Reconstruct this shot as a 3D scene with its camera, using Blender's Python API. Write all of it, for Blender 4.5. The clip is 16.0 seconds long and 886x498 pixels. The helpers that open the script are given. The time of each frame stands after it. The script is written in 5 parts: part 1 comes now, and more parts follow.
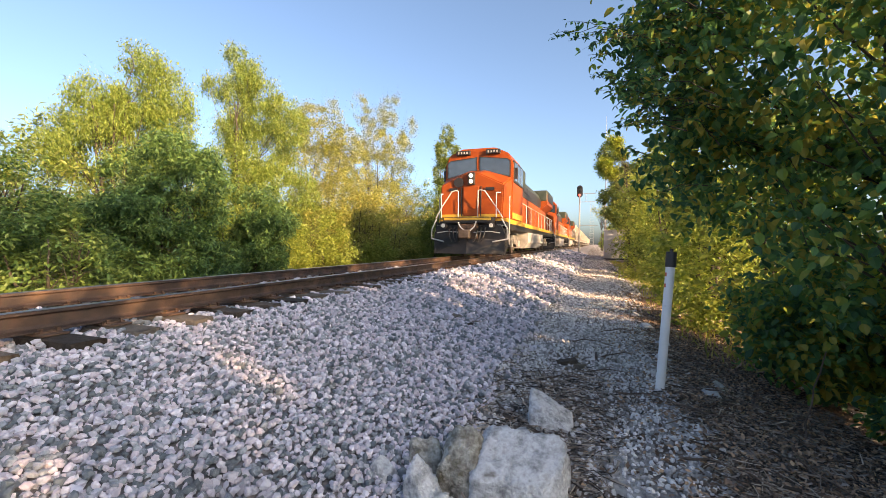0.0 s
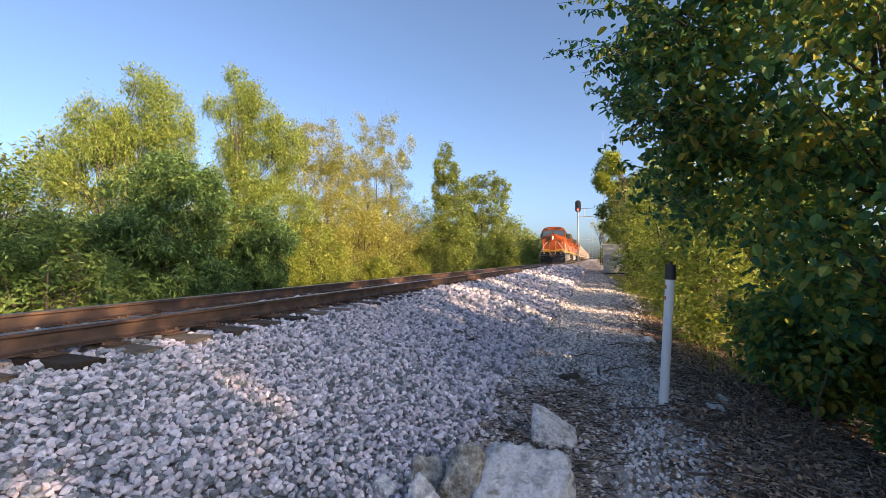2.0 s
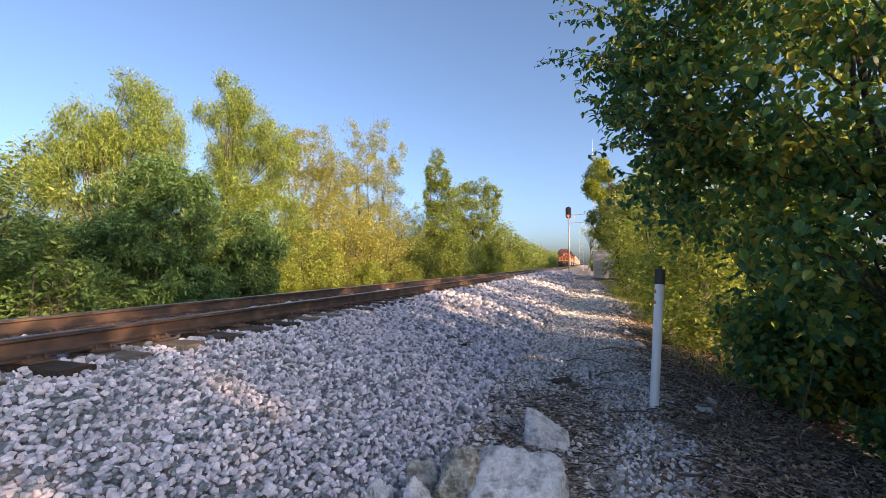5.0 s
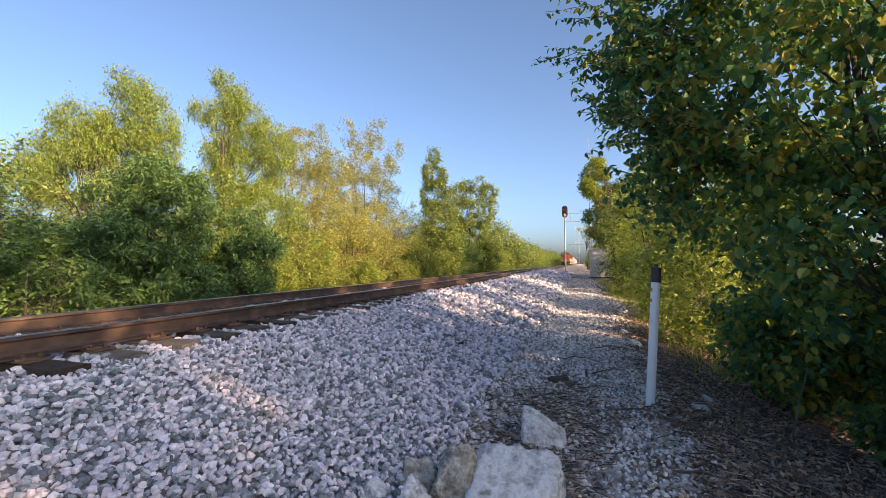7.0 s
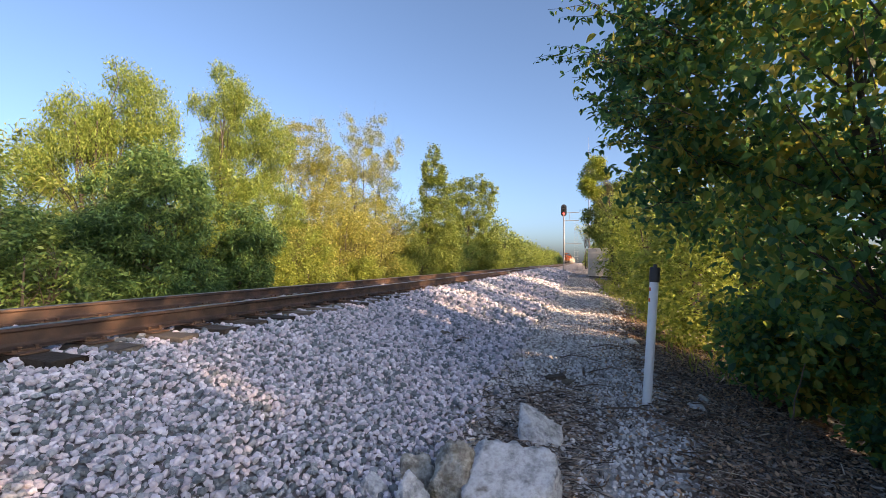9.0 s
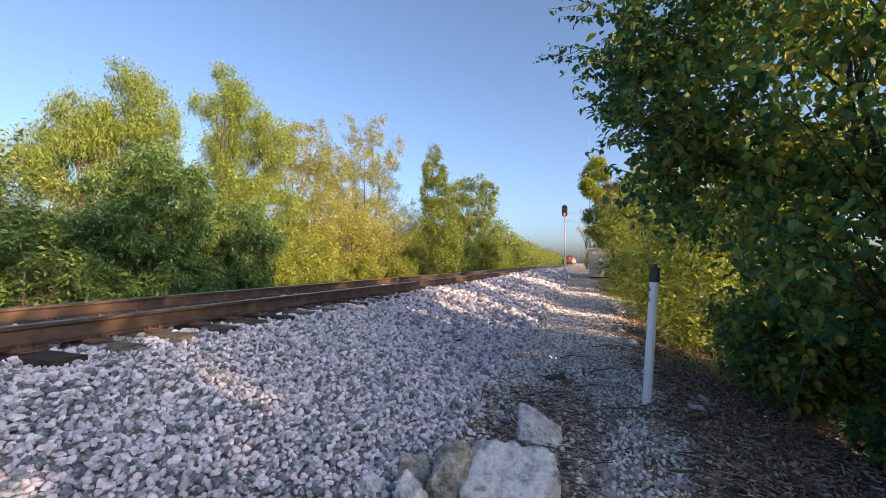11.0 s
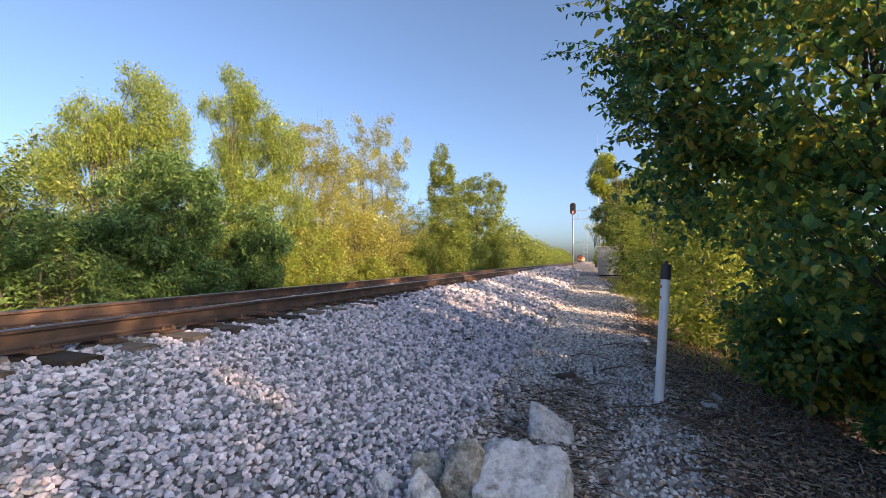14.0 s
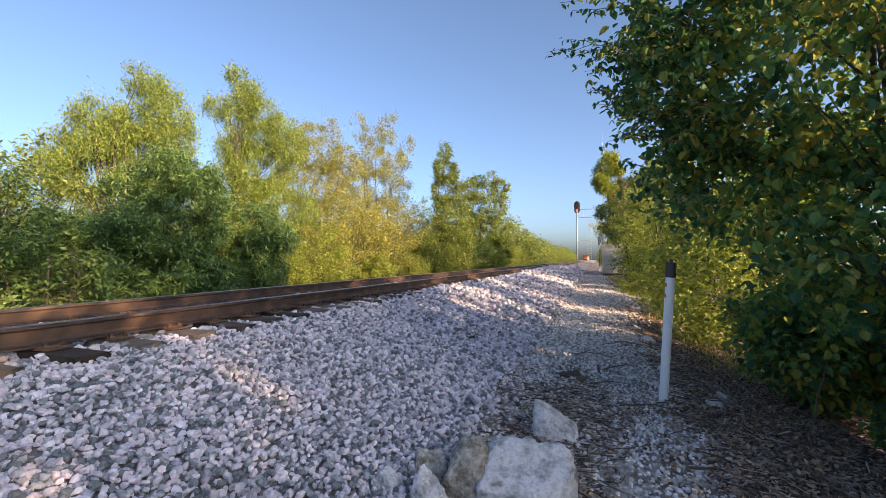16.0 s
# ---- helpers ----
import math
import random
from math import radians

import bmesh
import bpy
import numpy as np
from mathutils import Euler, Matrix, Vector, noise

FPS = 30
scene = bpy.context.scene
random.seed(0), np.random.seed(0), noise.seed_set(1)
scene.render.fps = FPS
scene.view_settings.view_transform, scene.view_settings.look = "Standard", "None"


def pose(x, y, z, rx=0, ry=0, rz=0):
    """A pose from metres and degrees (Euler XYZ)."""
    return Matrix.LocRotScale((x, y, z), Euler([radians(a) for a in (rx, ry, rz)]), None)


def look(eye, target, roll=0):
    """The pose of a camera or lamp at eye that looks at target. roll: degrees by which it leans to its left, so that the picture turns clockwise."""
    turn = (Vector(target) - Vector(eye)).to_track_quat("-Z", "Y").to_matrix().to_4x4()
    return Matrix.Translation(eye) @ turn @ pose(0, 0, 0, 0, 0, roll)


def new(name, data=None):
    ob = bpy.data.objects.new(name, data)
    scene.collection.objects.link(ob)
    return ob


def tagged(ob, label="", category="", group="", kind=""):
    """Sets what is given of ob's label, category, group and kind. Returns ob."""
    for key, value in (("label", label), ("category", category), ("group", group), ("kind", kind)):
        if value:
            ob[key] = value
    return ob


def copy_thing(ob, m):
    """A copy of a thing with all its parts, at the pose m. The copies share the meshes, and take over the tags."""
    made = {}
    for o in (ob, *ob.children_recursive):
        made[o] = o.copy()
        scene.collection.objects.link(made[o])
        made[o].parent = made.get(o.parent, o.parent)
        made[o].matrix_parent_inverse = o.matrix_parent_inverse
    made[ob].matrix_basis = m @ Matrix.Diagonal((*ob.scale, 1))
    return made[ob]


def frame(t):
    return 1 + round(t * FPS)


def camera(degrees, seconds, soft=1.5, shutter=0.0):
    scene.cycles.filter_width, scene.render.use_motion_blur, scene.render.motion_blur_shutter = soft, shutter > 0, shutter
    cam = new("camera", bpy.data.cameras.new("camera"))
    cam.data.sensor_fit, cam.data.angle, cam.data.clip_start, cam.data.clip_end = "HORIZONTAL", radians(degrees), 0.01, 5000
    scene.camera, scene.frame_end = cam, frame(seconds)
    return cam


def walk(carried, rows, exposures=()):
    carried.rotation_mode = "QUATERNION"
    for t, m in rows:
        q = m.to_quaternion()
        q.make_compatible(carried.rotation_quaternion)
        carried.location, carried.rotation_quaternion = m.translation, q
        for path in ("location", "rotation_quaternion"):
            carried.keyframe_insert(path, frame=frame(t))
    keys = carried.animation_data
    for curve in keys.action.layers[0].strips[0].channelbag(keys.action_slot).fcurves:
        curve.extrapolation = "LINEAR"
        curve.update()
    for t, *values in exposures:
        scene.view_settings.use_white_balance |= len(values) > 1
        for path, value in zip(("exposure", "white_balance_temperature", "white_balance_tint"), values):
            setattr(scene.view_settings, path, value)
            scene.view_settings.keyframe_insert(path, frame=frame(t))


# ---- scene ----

# ---- camera ----
cam = camera(92.9, 16.0, soft=0.5)
# seconds, x, y, z, degrees left of the track, degrees up, roll
HELD = (
    (0.0, 0.024, 0.051, 0.761, 19.683, -0.842, 0.576),
    (0.5, 0.026, 0.055, 0.761, 19.53, -0.16, 0.054),
    (1.0, 0.027, 0.049, 0.754, 19.735, 0.394, -0.177),
    (1.5, 0.037, 0.045, 0.755, 19.793, 0.887, -0.259),
    (2.0, 0.026, 0.037, 0.751, 19.615, 1.376, -0.136),
    (2.5, 0.02, 0.018, 0.758, 19.282, 1.644, -0.107),
    (3.0, 0.02, 0.013, 0.75, 18.955, 1.826, -0.263),
    (3.5, 0.022, 0.022, 0.74, 18.761, 1.929, -0.382),
    (4.0, 0.022, 0.007, 0.743, 18.74, 2.075, -0.258),
    (6.5, 0.012, -0.001, 0.735, 18.006, 2.269, -0.299),
    (7.0, 0.014, 0.003, 0.734, 17.978, 2.076, -0.271),
    (7.5, 0.014, 0.004, 0.73, 17.88, 1.835, -0.149),
    (8.0, 0.011, 0.008, 0.727, 17.828, 1.721, 0.052),
    (8.5, 0.009, 0.003, 0.729, 17.779, 1.672, 0.328),
    (9.0, 0.004, 0.001, 0.732, 17.776, 1.686, 0.508),
    (11.5, 0.018, 0.01, 0.723, 17.9, 1.769, 0.566),
    (12.0, 0.015, 0.004, 0.723, 17.897, 1.82, 0.501),
    (12.5, 0.019, 0.0, 0.721, 17.981, 1.87, 0.396),
    (13.0, 0.009, -0.006, 0.72, 18.129, 1.794, 0.361),
    (13.5, 0.006, 0.004, 0.722, 18.545, 1.702, 0.239),
    (14.0, 0.004, 0.005, 0.72, 18.95, 1.642, 0.074),
    (14.5, 0.0, 0.0, 0.718, 19.158, 1.575, 0.005),
    (15.0, 0.002, 0.004, 0.719, 19.318, 1.509, 0.037),
    (15.5, 0.002, 0.004, 0.715, 19.415, 1.502, 0.084),
    (16.0, 0.0, -0.001, 0.714, 19.443, 1.446, 0.108),
)


def held(x, y, z, yaw, pitch, roll):
    return pose(x, y, z, 90 + pitch, 0, yaw) @ pose(0, 0, 0, 0, 0, roll)


walk(cam, [(t, held(*r)) for t, *r in HELD], exposures=[(0, 2.12, 8000, 9), (0.5, 2.0, 7500, 10), (1.0, 1.90, 7250, 11), (1.8, 1.80, 7120, 12), (16, 1.80, 7120, 12)])

# ---- world and sun ----
SUN_DIR = Vector((0.92, -0.39, 0.0)).normalized()
SUN_EL = radians(14.0)
world = bpy.data.worlds.new("sky")
scene.world = world
world.use_nodes = True
wn = world.node_tree.nodes
sky = wn.new("ShaderNodeTexSky")
sky.sky_type = "NISHITA"
sky.sun_disc = False
sky.sun_elevation = SUN_EL
sky.sun_rotation = math.atan2(SUN_DIR.x, SUN_DIR.y)
sky.air_density, sky.dust_density, sky.ozone_density = 0.62, 2.9, 2.7
wn["Background"].inputs["Strength"].default_value = 0.108
world.node_tree.links.new(sky.outputs[0], wn["Background"].inputs[0])

sun = new("sun", bpy.data.lights.new("sun", "SUN"))
sun.data.energy, sun.data.angle, sun.data.color = 3.6, radians(0.55), (1.0, 0.67, 0.42)
way = Vector((SUN_DIR.x * math.cos(SUN_EL), SUN_DIR.y * math.cos(SUN_EL), math.sin(SUN_EL)))
sun.matrix_world = look(way * 60, (0, 0, 0))


# ---- materials ----
def link(m, a, b):
    m.node_tree.links.new(a, b)


def surface(name, colours, scale=6.0, rough=0.8, bump=0.2, bump_scale=60.0, metal=0.0, vary="", glow=None, spec=0.5,
            through_leaf=0.0, wear=None, coat=0.0):
    """A surface of two or more colours mixed by noise at two scales; vary: 'island' or 'object' adds a random share."""
    m = bpy.data.materials.new(name)
    m.use_nodes = True
    n = m.node_tree.nodes
    b = n["Principled BSDF"]
    tc = n.new("ShaderNodeTexCoord")
    big, small = n.new("ShaderNodeTexNoise"), n.new("ShaderNodeTexNoise")
    big.inputs["Scale"].default_value, small.inputs["Scale"].default_value = scale, bump_scale
    big.inputs["Detail"].default_value, small.inputs["Detail"].default_value = 4.0, 5.0
    for q in (big, small):
        link(m, tc.outputs["Object"], q.inputs["Vector"])
    ramp = n.new("ShaderNodeValToRGB")
    els = ramp.color_ramp.elements
    while len(els) < len(colours):
        els.new(0.5)
    for i, c in enumerate(colours):
        els[i].position = 0.25 + 0.5 * i / max(1, len(colours) - 1)
        els[i].color = (*c, 1)
    mix = n.new("ShaderNodeMath")
    mix.operation = "MULTIPLY_ADD"
    link(m, small.outputs["Fac"], mix.inputs[0])
    mix.inputs[1].default_value = 0.35
    sub = n.new("ShaderNodeMath")
    sub.operation = "SUBTRACT"
    link(m, big.outputs["Fac"], sub.inputs[0])
    sub.inputs[1].default_value = 0.175
    link(m, sub.outputs[0], mix.inputs[2])
    fac = mix.outputs[0]
    if vary:
        src = n.new("ShaderNodeNewGeometry").outputs["Random Per Island"] if vary == "island" else n.new("ShaderNodeObjectInfo").outputs["Random"]
        add = n.new("ShaderNodeMath")
        add.operation = "MULTIPLY_ADD"
        link(m, src, add.inputs[0])
        add.inputs[1].default_value = 0.7
        half = n.new("ShaderNodeMath")
        half.operation = "MULTIPLY_ADD"
        link(m, fac, half.inputs[0])
        half.inputs[1].default_value, half.inputs[2].default_value = 0.6, -0.15
        link(m, half.outputs[0], add.inputs[2])
        fac = add.outputs[0]
    link(m, fac, ramp.inputs["Fac"])
    col = ramp.outputs["Color"]
    if wear:
        wcol, wscale, lo, hi = wear
        wnz = n.new("ShaderNodeTexNoise")
        wnz.inputs["Scale"].default_value, wnz.inputs["Detail"].default_value = wscale, 6.0
        link(m, tc.outputs["Object"], wnz.inputs["Vector"])
        mr = n.new("ShaderNodeMapRange")
        mr.inputs["From Min"].default_value, mr.inputs["From Max"].default_value = lo, hi
        link(m, wnz.outputs["Fac"], mr.inputs["Value"])
        mx = n.new("ShaderNodeMix")
        mx.data_type = "RGBA"
        link(m, mr.outputs["Result"], mx.inputs["Factor"])
        link(m, col, mx.inputs["A"])
        mx.inputs["B"].default_value = (*wcol, 1)
        col = mx.outputs["Result"]
    link(m, col, b.inputs["Base Color"])
    b.inputs["Roughness"].default_value, b.inputs["Metallic"].default_value = rough, metal
    b.inputs["Specular IOR Level"].default_value = spec
    b.inputs["Coat Weight"].default_value = coat
    if bump:
        bp = n.new("ShaderNodeBump")
        bp.inputs["Strength"].default_value, bp.inputs["Distance"].default_value = bump, 0.02
        link(m, small.outputs["Fac"], bp.inputs["Height"])
        link(m, bp.outputs["Normal"], b.inputs["Normal"])
    if glow:
        b.inputs["Emission Color"].default_value, b.inputs["Emission Strength"].default_value = (*glow[0], 1), glow[1]
    if through_leaf:
        tr = n.new("ShaderNodeBsdfTranslucent")
        link(m, col, tr.inputs["Color"])
        ms = n.new("ShaderNodeMixShader")
        ms.inputs[0].default_value = through_leaf
        link(m, b.outputs[0], ms.inputs[1])
        link(m, tr.outputs[0], ms.inputs[2])
        link(m, ms.outputs[0], n["Material Output"].inputs["Surface"])
    return m


STONE = surface("ballast_stone", [(0.15, 0.175, 0.195), (0.31, 0.34, 0.38), (0.44, 0.445, 0.51), (0.52, 0.49, 0.565), (0.60, 0.535, 0.575), (0.68, 0.66, 0.74)], 9, 0.75, 0.6, 90, vary="island")
STONE_ONE = surface("single_stone", [(0.15, 0.175, 0.195), (0.31, 0.34, 0.38), (0.44, 0.445, 0.51), (0.52, 0.49, 0.565), (0.60, 0.535, 0.575), (0.68, 0.66, 0.74)], 9, 0.75, 0.6, 90, vary="object")
# Bed darker than the stones: shade of the gaps is in its colour.
BED = surface("ballast_bed", [(0.09, 0.088, 0.092), (0.19, 0.18, 0.188), (0.32, 0.30, 0.31)], 14, 0.9, 1.0, 22)
SOIL = surface("soil", [(0.05, 0.038, 0.03), (0.13, 0.10, 0.082), (0.25, 0.215, 0.19)], 5.0, 0.95, 1.0, 45, wear=((0.38, 0.37, 0.365), 1.9, 0.46, 0.58))
BOULDER = surface("limestone", [(0.17, 0.17, 0.18), (0.36, 0.365, 0.375), (0.55, 0.56, 0.575), (0.66, 0.67, 0.69), (0.78, 0.79, 0.81)], 9, 0.85, 1.0, 48, wear=((0.22, 0.20, 0.18), 9, 0.56, 0.72))
BROWN_ROCK = surface("lichened_rock", [(0.09, 0.08, 0.065), (0.24, 0.22, 0.185), (0.42, 0.40, 0.35), (0.62, 0.60, 0.55)], 14, 0.9, 1.0, 60, wear=((0.15, 0.13, 0.09), 12, 0.52, 0.68))
GRIT = surface("grit", [(0.26, 0.25, 0.245), (0.46, 0.445, 0.44), (0.60, 0.585, 0.58), (0.74, 0.72, 0.72)], 9, 0.85, 0.4, 90, vary="island")
STICK = surface("dead_stick", [(0.05, 0.036, 0.027), (0.15, 0.105, 0.08), (0.28, 0.215, 0.17), (0.52, 0.44, 0.36)], 8, 0.9, 0.4, 80, vary="island")
MULCH = surface("rotten_wood_chips", [(0.035, 0.03, 0.027), (0.10, 0.083, 0.072), (0.19, 0.16, 0.14), (0.36, 0.31, 0.27)], 9, 0.95, 0.4, 90, vary="island")
LITTER = surface("leaf_litter", [(0.09, 0.056, 0.038), (0.26, 0.165, 0.11), (0.46, 0.31, 0.20)], 8, 0.9, 0.2, 80, vary="island")
RAIL_SIDE = surface("rusty_rail", [(0.016, 0.011, 0.010), (0.042, 0.026, 0.020), (0.10, 0.058, 0.040)], 5, 0.6, 0.3, 120, wear=((0.16, 0.095, 0.06), 1.7, 0.56, 0.74))
RAIL_TOP = surface("polished_rail_top", [(0.35, 0.36, 0.38), (0.55, 0.57, 0.60)], 8, 0.28, 0.03, 150, metal=1.0)
TIE = surface("creosoted_tie", [(0.028, 0.021, 0.016), (0.07, 0.053, 0.041), (0.15, 0.125, 0.10)], 6, 0.95, 1.0, 38, vary="object")
PLATE = surface("rusty_plate", [(0.06, 0.035, 0.025), (0.14, 0.08, 0.05)], 12, 0.8, 0.3, 120)
BARK = surface("bark", [(0.025, 0.021, 0.017), (0.06, 0.05, 0.04), (0.11, 0.095, 0.08)], 6, 0.95, 0.8, 40)
WHITE = surface("white_plastic", [(0.70, 0.72, 0.74), (0.80, 0.81, 0.82)], 4, 0.45, 0.05, 60, wear=((0.42, 0.40, 0.36), 9, 0.62, 0.8))
BLACK = surface("black_plastic", [(0.012, 0.013, 0.018), (0.03, 0.03, 0.035)], 6, 0.45, 0.1, 60)
RED_TAPE = surface("red_tape", [(0.55, 0.10, 0.05), (0.65, 0.14, 0.07)], 9, 0.5, 0.0, 60)
GALV = surface("galvanised_steel", [(0.22, 0.23, 0.24), (0.32, 0.33, 0.34)], 10, 0.5, 0.1, 60, metal=0.3)
CABINET = surface("grey_cabinet_paint", [(0.46, 0.46, 0.45), (0.56, 0.56, 0.55)], 2, 0.5, 0.06, 40, wear=((0.34, 0.33, 0.31), 3, 0.62, 0.8))
ORANGE = surface("orange_paint", [(0.215, 0.040, 0.005), (0.26, 0.052, 0.007)], 2, 0.5, 0.04, 30, spec=0.3, wear=((0.30, 0.085, 0.035), 1.6, 0.58, 0.85))
YELLOW = surface("yellow_stripe", [(0.44, 0.26, 0.03), (0.54, 0.33, 0.045)], 4, 0.5, 0.03, 40, wear=((0.20, 0.13, 0.05), 3, 0.55, 0.8))
LOCO_BLACK = surface("black_paint", [(0.008, 0.008, 0.010), (0.024, 0.023, 0.024)], 4, 0.5, 0.15, 40, wear=((0.06, 0.053, 0.047), 3, 0.6, 0.9))
ROOF_DARK = surface("dark_green_roof", [(0.015, 0.03, 0.022), (0.04, 0.05, 0.04)], 3, 0.55, 0.1, 40)
TANK = surface("dusty_tank_grey", [(0.24, 0.23, 0.22), (0.42, 0.41, 0.39)], 3, 0.55, 0.1, 40)
TRUCK_DUST = surface("dusty_truck_casting", [(0.10, 0.085, 0.07), (0.24, 0.21, 0.175), (0.36, 0.32, 0.27)], 4, 0.8, 0.3, 40, wear=((0.05, 0.043, 0.038), 3, 0.55, 0.75))
HANDRAIL = surface("grey_handrail", [(0.38, 0.38, 0.38), (0.50, 0.50, 0.50)], 8, 0.4, 0.0, 60)
WINDSHIELD = surface("tinted_glass", [(0.03, 0.05, 0.08), (0.045, 0.07, 0.11)], 2, 0.06, 0.0, 30, spec=0.9)
LAMP_ON = surface("lit_headlight", [(0.9, 0.85, 0.7), (0.95, 0.9, 0.75)], 2, 0.3, 0.0, 30, glow=((1.0, 0.80, 0.55), 1.6))
LAMP_DIM = surface("ditch_light", [(0.35, 0.34, 0.33), (0.45, 0.44, 0.42)], 2, 0.2, 0.0, 30, glow=((1.0, 0.9, 0.7), 0.03))
RED_LAMP = surface("red_signal_lens", [(0.6, 0.02, 0.02), (0.7, 0.03, 0.03)], 2, 0.2, 0.0, 30, glow=((1.0, 0.05, 0.04), 3.0))
HOPPER = surface("weathered_hopper_grey", [(0.30, 0.27, 0.23), (0.45, 0.42, 0.37)], 1.2, 0.65, 0.1, 30, wear=((0.22, 0.15, 0.10), 0.9, 0.5, 0.75))
WHEEL = surface("worn_wheel_steel", [(0.07, 0.05, 0.04), (0.16, 0.13, 0.11)], 6, 0.6, 0.1, 60, metal=0.5)


def leaf_mat(name, colours, share=0.4, scale=0.5):
    return surface(name, colours, scale, 0.48, 0.0, 8, vary="island", through_leaf=share, spec=0.4)


WILLOW_LEAF = leaf_mat("willow_leaves", [(0.13, 0.20, 0.04), (0.205, 0.285, 0.06), (0.29, 0.36, 0.085)], 0.45)
# Olive leaves lightened so their colour carries sunlight the shrubs do not get.
LIT_OLIVE_LEAF = leaf_mat("lit_olive_leaves", [(0.19, 0.26, 0.055), (0.30, 0.37, 0.08), (0.41, 0.46, 0.11)], 0.55)
# Mid green leaves made lighter: the sun on these trees is in the colour.
LIT_GREEN_LEAF = leaf_mat("lit_green_leaves", [(0.12, 0.18, 0.045), (0.20, 0.27, 0.065), (0.30, 0.36, 0.09)], 0.45)
DARK_LEAF = leaf_mat("dark_green_leaves", [(0.07, 0.14, 0.042), (0.145, 0.235, 0.065), (0.24, 0.33, 0.09)], 0.4)
GOLD_LEAF = leaf_mat("golden_leaves", [(0.22, 0.255, 0.06), (0.34, 0.36, 0.09), (0.46, 0.435, 0.13)], 0.5)
GREEN_LEAF = leaf_mat("mid_green_leaves", [(0.09, 0.145, 0.032), (0.16, 0.22, 0.048), (0.25, 0.295, 0.07)], 0.4)
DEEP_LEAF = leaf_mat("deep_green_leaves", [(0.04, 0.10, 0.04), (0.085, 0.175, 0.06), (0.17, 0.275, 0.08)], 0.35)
NEAR_LEAF = leaf_mat("broad_dark_leaves", [(0.045, 0.135, 0.065), (0.065, 0.175, 0.075), (0.085, 0.21, 0.078), (0.105, 0.24, 0.078), (0.13, 0.265, 0.075), (0.165, 0.29, 0.07), (0.22, 0.31, 0.062), (0.34, 0.33, 0.07)], 0.55, 1.0)
LIME_LEAF = leaf_mat("lime_green_leaves", [(0.18, 0.26, 0.04), (0.29, 0.36, 0.055), (0.40, 0.43, 0.075)], 0.5)


# ---- mesh helpers ----
def part(name, bm, material, parent=None, label="", smooth=False):
    me = bpy.data.meshes.new(name)
    bm.to_mesh(me)
    bm.free()
    if smooth:
        me.shade_smooth()
    me.materials.append(material)
    ob = new(name, me)
    if parent is not None:
        ob.parent = parent
    if label:
        ob["label"] = label
    return ob


def raw(name, verts, faces, material, parent=None, label="", smooth=False):
    """A mesh from arrays; faces is an array of equal-sided polygons."""
    verts, faces = np.asarray(verts, dtype=np.float32), np.asarray(faces, dtype=np.int32)
    me = bpy.data.meshes.new(name)
    k = faces.shape[1]
    me.vertices.add(len(verts))
    me.vertices.foreach_set("co", verts.ravel())
    me.loops.add(faces.size)
    me.loops.foreach_set("vertex_index", faces.ravel())
    me.polygons.add(len(faces))
    me.polygons.foreach_set("loop_start", np.arange(0, faces.size, k, dtype=np.int32))
    me.polygons.foreach_set("use_smooth", np.full(len(faces), smooth))
    me.update(calc_edges=True)
    me.materials.append(material)
    ob = new(name, me)
    if parent is not None:
        ob.parent = parent
    if label:
        ob["label"] = label
    return ob


def thing(name, x, y, z, label, category, group="", kind="", rz=0):
    ob = new(name)
    ob.matrix_world = pose(x, y, z, 0, 0, rz)
    ob.empty_display_size = 0.2
    return tagged(ob, label, category, group, kind)


def box(bm, x0, x1, y0, y1, z0, z1, bevel=0.0):
    r = bmesh.ops.create_cube(bm, size=1.0)
    for v in r["verts"]:
        v.co = Vector(((x0 + x1) / 2 + v.co.x * (x1 - x0), (y0 + y1) / 2 + v.co.y * (y1 - y0), (z0 + z1) / 2 + v.co.z * (z1 - z0)))
    if bevel:
        es = list({e for v in r["verts"] for e in v.link_edges})
        bmesh.ops.bevel(bm, geom=es, offset=bevel, segments=2, affect="EDGES", profile=0.5)
    return bm


def boxed(*a, **k):
    return box(bmesh.new(), *a, **k)


def cyl(bm, a, b, r0, r1=None, sides=12):
    a, b = Vector(a), Vector(b)
    d = b - a
    r = bmesh.ops.create_cone(bm, cap_ends=True, segments=sides, radius1=r0, radius2=r0 if r1 is None else r1, depth=d.length)
    m = Matrix.Translation((a + b) / 2) @ d.to_track_quat("Z", "Y").to_matrix().to_4x4()
    bmesh.ops.transform(bm, matrix=m, verts=r["verts"])
    return bm


def rod(pts, r=0.02, sides=8):
    bm = bmesh.new()
    for a, b in zip(pts, pts[1:]):
        cyl(bm, a, b, r, sides=sides)
    return bm


def prism(bm, outline, y0, y1):
    """A solid with the (x, z) outline, from y0 to y1."""
    a = [bm.verts.new((x, y0, z)) for x, z in outline]
    b = [bm.verts.new((x, y1, z)) for x, z in outline]
    bm.faces.new(a)
    bm.faces.new(b[::-1])
    for i in range(len(a)):
        j = (i + 1) % len(a)
        bm.faces.new((a[j], a[i], b[i], b[j]))
    bmesh.ops.recalc_face_normals(bm, faces=bm.faces)
    return bm


def side_prism(bm, outline, x0, x1):
    """A solid with the (y, z) outline, from x0 to x1."""
    a = [bm.verts.new((x0, y, z)) for y, z in outline]
    b = [bm.verts.new((x1, y, z)) for y, z in outline]
    bm.faces.new(a)
    bm.faces.new(b[::-1])
    for i in range(len(a)):
        j = (i + 1) % len(a)
        bm.faces.new((a[j], a[i], b[i], b[j]))
    bmesh.ops.recalc_face_normals(bm, faces=bm.faces)
    return bm


